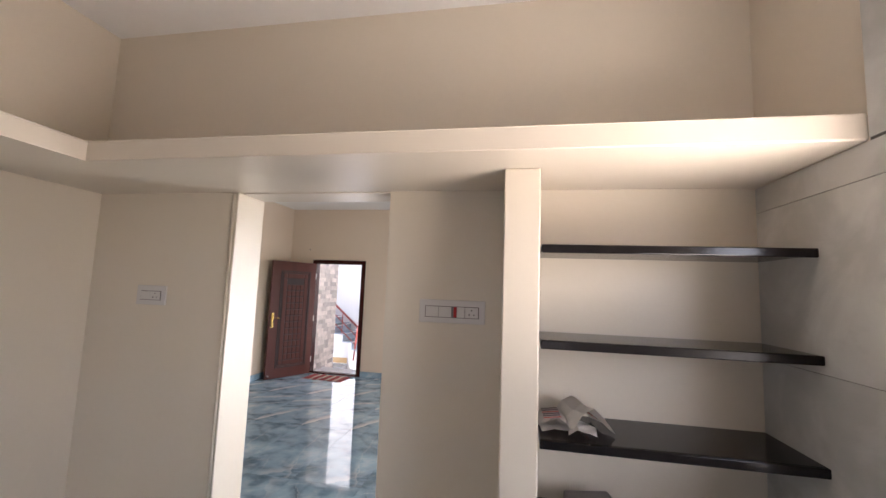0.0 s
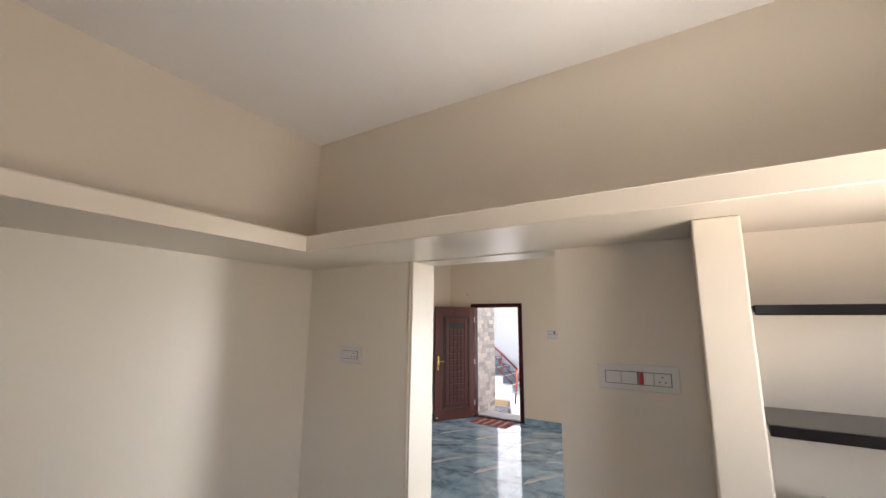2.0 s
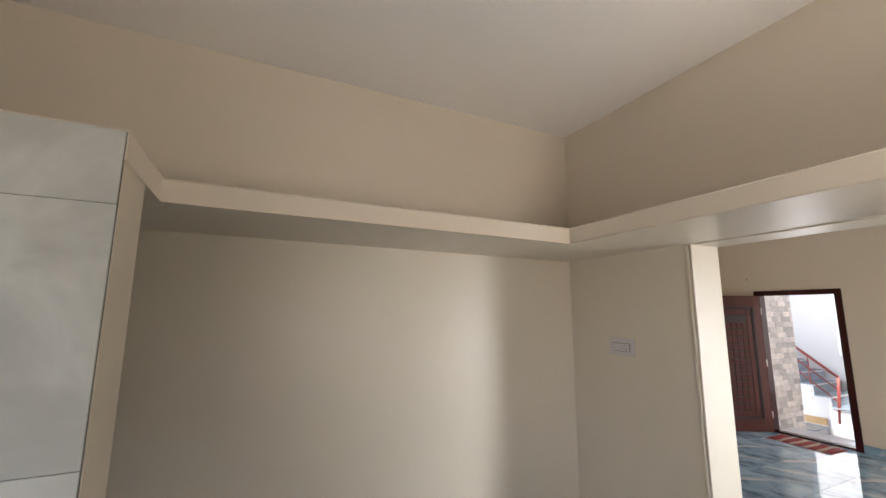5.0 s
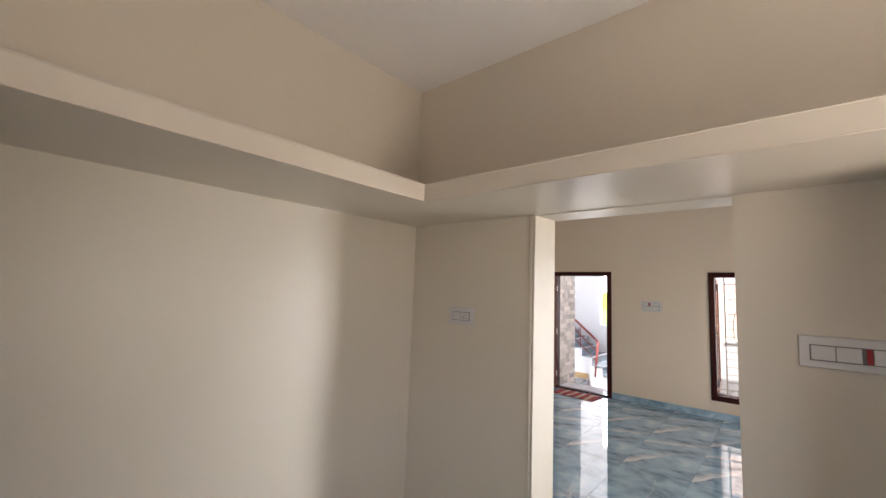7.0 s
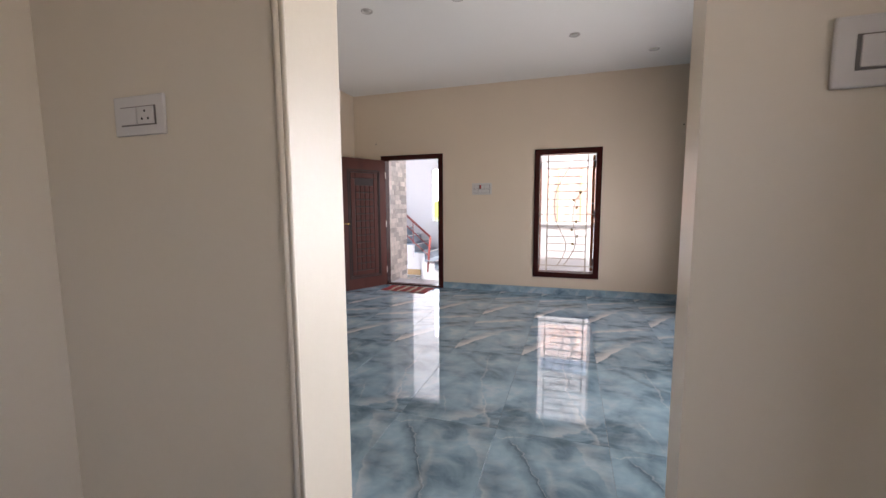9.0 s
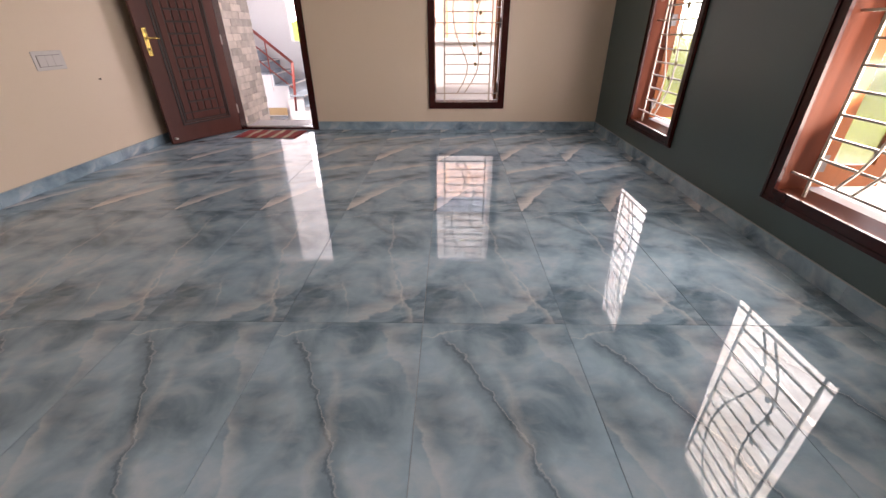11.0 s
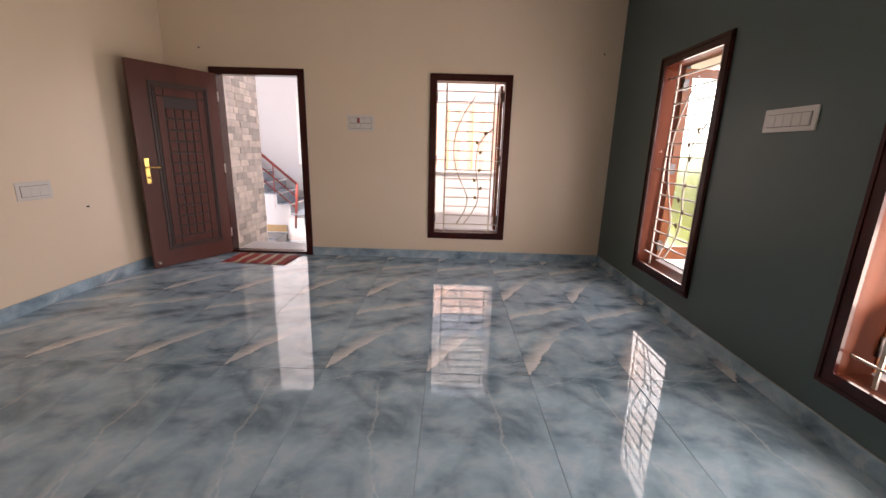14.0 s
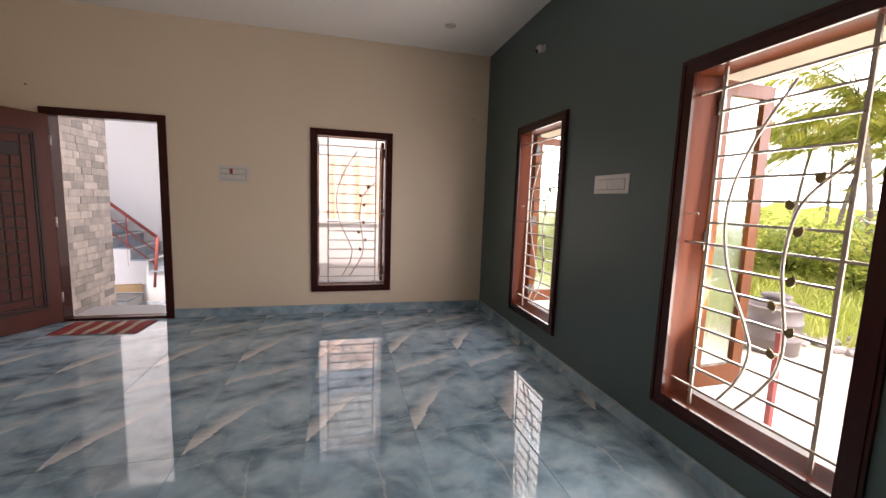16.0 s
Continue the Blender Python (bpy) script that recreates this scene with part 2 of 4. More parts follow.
DOORWOOD = material("door_teak", (0.085, 0.025, 0.018), 0.38, var=0.28, scale=6, bump=0.15, grain=70, spec=0.3, coat=0.08, stretch=(1, 1, 0.1))
DOORDARK = material("door_groove_wood", (0.020, 0.008, 0.007), 0.4, var=0.25, scale=6, bump=0.15, grain=70, stretch=(1, 1, 0.1))
SHUTTERWOOD = material("orange_brown_varnish", (0.24, 0.070, 0.016), 0.28, var=0.3, scale=4, bump=0.1, grain=60, spec=0.3, coat=0.15, stretch=(1, 1, 0.12))
JAMBWOOD = material("red_varnished_jamb", (0.070, 0.017, 0.007), 0.42, var=0.4, scale=5, bump=0.06, grain=60, spec=0.06, coat=0.0, stretch=(1, 1, 0.12))
GRILLE = material("cream_enamel_metal", (0.42, 0.37, 0.31), 0.4, var=0.05, scale=8, bump=0.05, spec=0.3)
BRONZE = material("bronze_leaf", (0.20, 0.145, 0.055), 0.45, metal=0.3, var=0.3, scale=30, bump=0.2)
STEEL = material("brushed_steel", (0.55, 0.54, 0.52), 0.3, metal=1.0, var=0.1, scale=30, bump=0.05)
DARKSTEEL = material("tarnished_steel", (0.16, 0.15, 0.145), 0.35, metal=0.9, var=0.2, scale=30, bump=0.1)
BRASS = material("polished_brass", (0.72, 0.50, 0.16), 0.22, metal=1.0, var=0.1, scale=20, bump=0.03)
PLASTIC = material("white_switch_plastic", (0.62, 0.59, 0.57), 0.14, var=0.02, scale=6, bump=0.0, spec=0.3)
GREYPLASTIC = material("grey_switch_gap", (0.16, 0.14, 0.13), 0.4, var=0.1, bump=0.0)
REDPLASTIC = material("red_indicator", (0.40, 0.012, 0.012), 0.3, var=0.05, bump=0.0, spec=0.3)
GRANITE = material("black_granite", (0.010, 0.008, 0.008), 0.16, var=0.15, scale=20, bump=0.0, grain=260, spec=0.25)
REDCLOTH = material("red_woven_cotton", (0.36, 0.045, 0.045), 0.9, var=0.25, scale=18, bump=0.7, grain=260)
CREAMCLOTH = material("cream_woven_cotton", (0.62, 0.50, 0.38), 0.9, var=0.2, scale=18, bump=0.7, grain=260)
PAPER = material("newsprint", (0.74, 0.70, 0.65), 0.85, var=0.06, scale=12, bump=0.15, grain=60)
INK = material("printed_ink", (0.16, 0.13, 0.12), 0.85, var=0.2, scale=40, bump=0.0)
PINKINK = material("pink_print", (0.55, 0.18, 0.14), 0.85, var=0.2, scale=40, bump=0.0)
DARK = material("dark_hole", (0.03, 0.028, 0.025), 0.8, bump=0.0)
STONE = material("stone_cladding", (0.48, 0.42, 0.37), 0.75, var=0.2, scale=9, bump=0.4, grain=45, island=0.32, wear=(0.64, 0.57, 0.51))
STONEGROUT = material("cladding_joint", (0.42, 0.39, 0.36), 0.85, var=0.1, bump=0.3)
STAIRBLUE = material("blue_stair_tile", (0.24, 0.31, 0.38), 0.2, var=0.3, scale=5, bump=0.03, wear=(0.30, 0.35, 0.40))
STAIREDGE = material("pale_stair_nosing", (0.55, 0.55, 0.55), 0.3, var=0.1, bump=0.05)
TAN = material("tan_wood_block", (0.42, 0.27, 0.12), 0.6, var=0.2, scale=6, bump=0.2)
RAILRED = material("red_oxide_paint", (0.30, 0.065, 0.055), 0.4, var=0.2, scale=9, bump=0.1)
PINKWALL = material("salmon_corrugated_sheet", (0.93, 0.84, 0.79), 0.5, var=0.12, scale=3, bump=0.1, stretch=(1, 1, 0.1))
ORANGE = material("orange_painted_pipe", (0.92, 0.50, 0.24), 0.4, var=0.12, scale=5, bump=0.05)
CONCRETE = material("sunlit_concrete", (0.62, 0.60, 0.57), 0.85, var=0.2, scale=1.2, bump=0.5, grain=30)
TANKBLACK = material("weathered_black_plastic", (0.11, 0.09, 0.09), 0.5, var=0.3, scale=3, bump=0.1, wear=(0.16, 0.14, 0.13))
RUBBLE = material("rubble_stone", (0.36, 0.33, 0.31), 0.9, var=0.3, scale=6, bump=0.7, grain=30, island=0.2)
TRUNK = material("palm_trunk", (0.16, 0.125, 0.095), 0.9, var=0.35, scale=4, bump=0.8, grain=25, stretch=(1, 1, 3))
BARK = material("shrub_stems", (0.12, 0.09, 0.06), 0.9, var=0.3, bump=0.5)
TEALSHEET = material("teal_painted_shed", (0.06, 0.25, 0.30), 0.6, var=0.2, scale=2, bump=0.2)
ROOFSHEET = material("grey_roof_sheet", (0.22, 0.21, 0.20), 0.7, var=0.25, scale=2, bump=0.3)
CABLE = material("black_cable", (0.03, 0.03, 0.03), 0.5, bump=0.0)
FROST = glass("frosted_figured_glass", (0.86, 0.95, 0.86), 0.22)


def leafy(name, a, b):
    m = bpy.data.materials.new(name)
    m.use_nodes = True
    nt = m.node_tree
    n, link = nt.nodes, nt.links.new
    p = n["Principled BSDF"]
    g = n.new("ShaderNodeNewGeometry")
    mix = n.new("ShaderNodeMix")
    mix.data_type = "RGBA"
    mix.inputs["A"].default_value, mix.inputs["B"].default_value = rgb(a), rgb(b)
    link(g.outputs["Random Per Island"], mix.inputs["Factor"])
    link(mix.outputs["Result"], p.inputs["Base Color"])
    p.inputs["Roughness"].default_value = 0.5
    tr = n.new("ShaderNodeBsdfTranslucent")
    ms = n.new("ShaderNodeMixShader")
    ms.inputs[0].default_value = 0.5
    link(mix.outputs["Result"], tr.inputs["Color"])
    link(p.outputs[0], ms.inputs[1])
    link(tr.outputs[0], ms.inputs[2])
    link(ms.outputs[0], n["Material Output"].inputs["Surface"])
    return m


SHEET = leafy("salmon_fibre_sheet", (0.82, 0.56, 0.46), (0.82, 0.56, 0.46))
PALMLEAF = leafy("palm_leaf", (0.15, 0.21, 0.03), (0.50, 0.45, 0.09))
BUSHLEAF = leafy("bush_leaf", (0.19, 0.28, 0.04), (0.50, 0.49, 0.11))
GRASSLEAF = leafy("grass_blade", (0.34, 0.42, 0.06), (0.58, 0.56, 0.18))


def ground_material():
    """Sandy soil by the house that turns into overgrown green field farther out."""
    m = material("sandy_ground", (0.52, 0.47, 0.39), 0.95, var=0.2, scale=0.5, bump=0.6, grain=20)
    n, link = m.node_tree.nodes, m.node_tree.links.new
    p = n["Principled BSDF"]
    sand = p.inputs["Base Color"].links[0].from_socket
    geo = n.new("ShaderNodeNewGeometry")
    dot = n.new("ShaderNodeVectorMath")
    dot.operation = "DOT_PRODUCT"
    dot.inputs[1].default_value = (1.0, 0.9, 0.0)
    link(geo.outputs["Position"], dot.inputs[0])
    patch = n.new("ShaderNodeTexNoise")
    patch.inputs["Scale"].default_value, patch.inputs["Detail"].default_value = 0.9, 5
    link(geo.outputs["Position"], patch.inputs["Vector"])
    add = n.new("ShaderNodeMath")
    add.operation = "MULTIPLY_ADD"
    add.inputs[1].default_value = 3.0
    link(patch.outputs["Fac"], add.inputs[0])
    link(dot.outputs["Value"], add.inputs[2])
    edge = n.new("ShaderNodeMapRange")
    edge.inputs["From Min"].default_value, edge.inputs["From Max"].default_value = 8.9, 10.4
    link(add.outputs[0], edge.inputs["Value"])
    mix = n.new("ShaderNodeMix")
    mix.data_type = "RGBA"
    mix.inputs["B"].default_value = (0.20, 0.25, 0.05, 1)
    link(edge.outputs["Result"], mix.inputs["Factor"])
    link(sand, mix.inputs["A"])
    link(mix.outputs["Result"], p.inputs["Base Color"])
    return m


GROUND = ground_material()


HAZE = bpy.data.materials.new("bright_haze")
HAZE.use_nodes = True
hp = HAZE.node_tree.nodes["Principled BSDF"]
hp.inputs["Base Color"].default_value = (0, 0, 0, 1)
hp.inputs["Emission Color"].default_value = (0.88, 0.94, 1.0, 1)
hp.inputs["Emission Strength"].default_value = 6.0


# ---- mesh helpers ----
def box(bm, x0, x1, y0, y1, z0, z1, m=None):
    vs = [bm.verts.new(Vector(c)) for c in ((x0, y0, z0), (x1, y0, z0), (x1, y1, z0), (x0, y1, z0), (x0, y0, z1), (x1, y0, z1), (x1, y1, z1), (x0, y1, z1))]
    if m is not None:
        for v in vs:
            v.co = m @ v.co
    for q in ((3, 2, 1, 0), (4, 5, 6, 7), (0, 1, 5, 4), (1, 2, 6, 5), (2, 3, 7, 6), (3, 0, 4, 7)):
        bm.faces.new([vs[i] for i in q])
    return vs


def bbox(x0, x1, y0, y1, z0, z1, bevel=0.0, seg=2):
    bm = bmesh.new()
    box(bm, x0, x1, y0, y1, z0, z1)
    if bevel:
        bmesh.ops.bevel(bm, geom=bm.edges[:], offset=bevel, segments=seg, affect="EDGES", profile=0.5)
    return bm


def tube(bm, pts, r, sides=8, caps=True, r2=None):
    """A round bar along the points, tapering from r to r2."""
    pts = [Vector(p) for p in pts]
    rings = []
    for i, p in enumerate(pts):
        d = (pts[min(i + 1, len(pts) - 1)] - pts[max(i - 1, 0)]).normalized()
        a = d.orthogonal().normalized() if i == 0 else (rings[-1][1] - d * rings[-1][1].dot(d)).normalized()
        b = d.cross(a)
        k = r if r2 is None else r + (r2 - r) * i / (len(pts) - 1)
        ring = [bm.verts.new(p + (a * math.cos(2 * math.pi * j / sides) + b * math.sin(2 * math.pi * j / sides)) * k) for j in range(sides)]
        rings.append((ring, a))
    for (u, _), (v, _) in zip(rings, rings[1:]):
        for j in range(sides):
            f = bm.faces.new((u[j], u[(j + 1) % sides], v[(j + 1) % sides], v[j]))
            f.smooth = True
    if caps:
        bm.faces.new(rings[0][0][::-1])
        bm.faces.new(rings[-1][0])


def lathe(bm, profile, sides=24, m=None):
    """A turned shape from (radius, height) pairs about z."""
    rings = []
    for r, z in profile:
        ring = [bm.verts.new((r * math.cos(2 * math.pi * j / sides), r * math.sin(2 * math.pi * j / sides), z)) for j in range(sides)]
        rings.append(ring)
    for u, v in zip(rings, rings[1:]):
        for j in range(sides):
            f = bm.faces.new((u[j], u[(j + 1) % sides], v[(j + 1) % sides], v[j]))
            f.smooth = True
    bm.faces.new(rings[0][::-1])
    bm.faces.new(rings[-1])
    if m is not None:
        for ring in rings:
            for v in ring:
                v.co = m @ v.co


def mesh(name, bm, mat):
    data = bpy.data.meshes.new(name)
    bm.normal_update()
    bm.to_mesh(data)
    bm.free()
    data.materials.append(mat)
    return data


def part(name, bm, mat, parent=None, label="", m=None):
    """One mesh object from a bmesh, under a thing or part where given."""
    data = mesh(name, bm, mat) if isinstance(bm, bmesh.types.BMesh) else bm
    ob = new(name, data)
    if m is not None:
        ob.matrix_basis = m
    if parent is not None:
        ob.parent = parent
    if label:
        ob["label"] = label
    return ob


def thing(name, m, label, category, group="", kind=""):
    ob = new(name)
    ob.empty_display_size = 0.1
    ob.matrix_basis = m
    return tagged(ob, label, category, group, kind)


def wall(name, axis, a0, a1, t0, t1, z0, z1, holes, mat, label):
    """A wall along x or y from a0 to a1, between t0 and t1 across, with openings (a, b, low, high) through it."""
    bm = bmesh.new()
    cuts = sorted({a0, a1, *[h[0] for h in holes], *[h[1] for h in holes]})
    for lo, hi in zip(cuts, cuts[1:]):
        spans, z = [], z0
        for h in sorted((h for h in holes if h[0] <= lo and h[1] >= hi), key=lambda h: h[2]):
            if h[2] > z:
                spans.append((z, h[2]))
            z = h[3]
        if z < z1:
            spans.append((z, z1))
        for s0, s1 in spans:
            if axis == "x":
                box(bm, lo, hi, t0, t1, s0, s1)
            else:
                box(bm, t0, t1, lo, hi, s0, s1)
    bmesh.ops.remove_doubles(bm, verts=bm.verts[:], dist=0.0005)
    ob = part(name, bm, mat)
    return tagged(ob, label, "wall", kind="structure")


# ---- large structure ----
HX0, HX1, HY0, HY1, CEIL = -1.53, 3.44, -4.95, 0.0, 3.07
KX0, KX1, KY0, KY1 = 0.37, 3.755, -9.4, -5.15
DOOR = (-1.05, 0.0, 2.1)
OPEN = (1.257, 2.122, 2.112)
SPLAY = 0.026
WIN = 0.905
SILL, HEAD = 0.255, 2.09
INS = 0.02
wall("wall_north", "x", HX0 - 0.23, HX1 + 0.23, 0.0, 0.23, -0.6, 3.3,
     [(DOOR[0] + INS, DOOR[1] - INS, 0.0, DOOR[2] - INS), (1.388 + INS, 1.388 + WIN - INS, SILL + INS, HEAD - INS)], CREAM,
     "cream painted hall wall with door and window openings")
wall("wall_east", "y", HY0, HY1, HX1, HX1 + 0.23, -0.6, 3.3,
     [(-0.94 - WIN + INS, -0.94 - INS, SILL + INS, HEAD - INS), (-2.935 - 1.05 * WIN + INS, -2.935 - INS, SILL + INS, HEAD - INS)], TEAL,
     "slate green painted hall wall with two window openings")
wall("wall_west", "y", HY0, HY1, HX0 - 0.23, HX0, -0.6, 3.3, [], CREAM, "plain cream painted hall wall")
partition = wall("wall_partition", "x", HX0 - 0.23, KX1 + 0.23, KY1, HY0, -0.6, 3.3, [(OPEN[0], OPEN[1], 0.0, OPEN[2])], KITCHEN,
     "cream painted partition wall with an open doorway")
for v in partition.data.vertices:
    if v.co.y > HY0 - 0.01 and OPEN[0] - 0.01 < v.co.x < OPEN[1] + 0.01:
        v.co.x += SPLAY
wall("wall_kitchen_west", "y", KY0, KY1, KX0 - 0.2, KX0, -0.6, 3.3, [], KITCHEN, "plain cream painted kitchen wall")
wall("wall_kitchen_east", "y", KY0, KY1, KX1, KX1 + 0.23, -0.6, 3.3, [(-6.78, -5.85, 0.95, 2.05)], KITCHEN,
     "cream painted kitchen wall with a window opening")
wall("wall_kitchen_south", "x", KX0 - 0.2, KX1 + 0.23, KY0 - 0.2, KY0, -0.6, 3.3, [(2.0, 3.5, 0.9, 2.1)], KITCHEN, "cream painted kitchen end wall with a window opening")
bm = bmesh.new()
box(bm, HX0 - 0.23, KX1 + 0.23, KY0 - 0.2, 0.23, CEIL, CEIL + 0.15)
tagged(part("ceiling", bm, WHITE), "flat white painted ceiling slab", "ceiling", kind="structure")
floor_ob = tagged(part("floor", bbox(HX0 - 0.2, KX1 + 0.2, KY0 - 0.15, 0.22, -0.6, -0.009), GROUT),
                  "glossy blue-grey marble tile floor", "floor", kind="structure")
# loft slab running round two sides of the kitchen
bm = bmesh.new()
LZ0, LZ1 = 2.112, 2.196
outline = [(KX0, KY1 + 0.004), (KX1, KY1 + 0.004), (KX1, -5.706), (0.968, -5.706), (0.968, -7.53), (1.385, -7.53), (1.385, KY0 + 0.002), (KX0, KY0 + 0.002)]
top = [bm.verts.new((x, y, LZ1)) for x, y in outline]
low = [bm.verts.new((x, y, LZ0)) for x, y in outline]
bm.faces.new(top[::-1])
bm.faces.new(low)
for i in range(len(top)):
    bm.faces.new((top[i - 1], top[i], low[i], low[i - 1]))
edges = [e for e in bm.edges if all(v.co.x > KX0 + 0.1 and v.co.y < -5.5 for v in e.verts) and e.verts[0].co.z == e.verts[1].co.z]
bmesh.ops.bevel(bm, geom=edges, offset=0.005, segments=1, affect="EDGES")
bmesh.ops.recalc_face_normals(bm, faces=bm.faces[:])
tagged(part("loft_slab", bm, LOFT), "cream enamelled concrete loft slab round the kitchen walls", "loft shelf", kind="structure")
tagged(part("lintel", bbox(OPEN[0] + 0.03, OPEN[1] - 0.002, KY1 + 0.006, HY0 - 0.002, LZ0 - 0.006, LZ0 + 0.004), LOFT),
       "cream enamelled soffit over the doorway", "lintel", kind="structure")
# pilaster beside the shelf niche
tagged(part("pilaster", bbox(2.698, 2.836, -5.50, KY1 + 0.003, 0, LZ0 - 0.001, 0.006), KITCHEN),
       "cream painted masonry pilaster beside the shelves", "pilaster", kind="structure")
# plaster bead on the doorway's edge
bm = bmesh.new()
tube(bm, [(1.243, KY1 - 0.001, 0), (1.243, KY1 - 0.001, LZ0 - 0.004)], 0.008, 10)
tube(bm, [(1.259, KY1 + 0.003, 0), (1.259, KY1 + 0.003, LZ0 - 0.004)], 0.006, 10)
tagged(part("trim", bm, KITCHEN), "rounded plaster bead on the doorway corner", "trim", kind="structure")
STUBX = 1.168
# tall stub wall at the loft's end, tiled on its front
stub = tagged(part("wall_stub", bbox(STUBX, 1.384, KY0 + 0.002, -7.532, 0, LZ0 - 0.001, 0.004), KITCHEN),
              "cream painted stub wall with a tiled front", "wall", kind="structure")


# ---- windows ----
VINE = [(0.562, 0.118), (0.42, 0.23), (0.33, 0.345), (0.312, 0.455), (0.36, 0.57), (0.47, 0.69), (0.505, 0.75), (0.465, 0.83), (0.375, 0.907)]
VINE2 = [(0.795, 0.303), (0.64, 0.39), (0.60, 0.51), (0.617, 0.60), (0.645, 0.69), (0.63, 0.77), (0.56, 0.84), (0.47, 0.907)]
LEAVES = [(0.692, 0.335, 1), (0.612, 0.392, -1), (0.64, 0.45, 1), (0.637, 0.56, 1), (0.595, 0.622, -1), (0.66, 0.672, 1), (0.615, 0.732, -1)]


def smooth_curve(pts, steps=6):
    out = []
    for i in range(len(pts) - 1):
        p0, p1, p2, p3 = pts[max(i - 1, 0)], pts[i], pts[i + 1], pts[min(i + 2, len(pts) - 1)]
        for s in range(steps):
            t = s / steps
            out.append(tuple(0.5 * (2 * b + (c - a) * t + (2 * a - 5 * b + 4 * c - d) * t * t + (3 * b - a - 3 * c + d) * t ** 3) for a, b, c, d in zip(p0, p1, p2, p3)))
    return out + [pts[-1]]


def ring_frame(bm, x0, x1, z0, z1, w, y0, y1):
    """Four mitred members of a rectangular frame of face width w."""
    o = [(x0, z0), (x1, z0), (x1, z1), (x0, z1)]
    i = [(x0 + w, z0 + w), (x1 - w, z0 + w), (x1 - w, z1 - w), (x0 + w, z1 - w)]
    for k in range(4):
        q = [o[k], o[(k + 1) % 4], i[(k + 1) % 4], i[k]]
        f = [bm.verts.new((x, y0, z)) for x, z in q]
        b = [bm.verts.new((x, y1, z)) for x, z in q]
        bm.faces.new(f)
        bm.faces.new(b[::-1])
        for j in range(4):
            bm.faces.new((f[(j + 1) % 4], f[j], b[j], b[(j + 1) % 4]))


def leaf_mesh():
    bm = bmesh.new()
    n, pts = 7, []
    for side in (1, -1):
        for i in range(n + 1):
            t = i / n
            pts.append((side * 0.016 * math.sin(math.pi * t ** 0.8) * (1 + 0.18 * (i % 2)), t * 0.05))
    left, right = pts[: n + 1], pts[n + 1:]
    for y0, y1 in ((-0.0015, 0.0015),):
        for i in range(n):
            q = [(left[i][0], left[i][1]), (left[i + 1][0], left[i + 1][1]), (right[i + 1][0], right[i + 1][1]), (right[i][0], right[i][1])]
            f = [bm.verts.new((x, y0 - abs(x) * 0.25, z)) for x, z in q]
            b = [bm.verts.new((x, y1 - abs(x) * 0.25, z)) for x, z in q]
            bm.faces.new(f)
            bm.faces.new(b[::-1])
            for j in range(4):
                bm.faces.new((f[(j + 1) % 4], f[j], b[j], b[(j + 1) % 4]))
    bmesh.ops.remove_doubles(bm, verts=bm.verts[:], dist=0.0004)
    return mesh("leaf", bm, BRONZE)


LEAF = leaf_mesh()


def shutter(parent, side):
    """One glazed casement leaf, swung outward; side -1 hangs on the left jamb, 1 on the right."""
    w, z0, z1 = 0.375, SILL + 0.085, HEAD - 0.085
    hinge_x = 0.078 if side < 0 else WIN - 0.078
    turn = 92 if side < 0 else 88
    m = pose(hinge_x, 0.162, 0, 0, 0, turn)
    s = -1.0 if side < 0 else 1.0
    bm = bmesh.new()
    t0, t1 = sorted((0.0, s * -0.034)) if side < 0 else (0.0, 0.034)
    ring_frame(bm, 0.0, w, z0, z1, 0.07, t0, t1)
    box(bm, 0.07, w - 0.07, t0, t1, z0 + 0.07, z0 + 0.12)
    leaf = part("shutter", bm, SHUTTERWOOD, parent, "orange-brown varnished shutter swung open outward", m)
    mid = (t0 + t1) / 2
    pane = part("pane", bbox(0.066, w - 0.066, mid - 0.003, mid + 0.003, z0 + 0.115, z1 - 0.066), FROST, leaf, "frosted figured glass pane")
    pane.visible_shadow = False
    bm = bmesh.new()
    for zc in (z0 + 0.13, (z0 + z1) / 2, z1 - 0.13):
        tube(bm, [(-0.006, 0, zc - 0.05), (-0.006, 0, zc + 0.05)], 0.008, 8)
        box(bm, -0.004, 0.04, t0 - 0.003, t0, zc - 0.045, zc + 0.045)
    part("hinge", bm, DARKSTEEL, leaf, "dark steel butt hinges")
    bm = bmesh.new()
    tube(bm, [(w - 0.035 + 0.022 * math.cos(a * math.pi / 6), t0 - 0.012 if side > 0 else t1 + 0.012, 1.12 + 0.022 * math.sin(a * math.pi / 6)) for a in range(12)], 0.004, 6)
    part("handle", bm, BRASS, leaf, "ring pull")


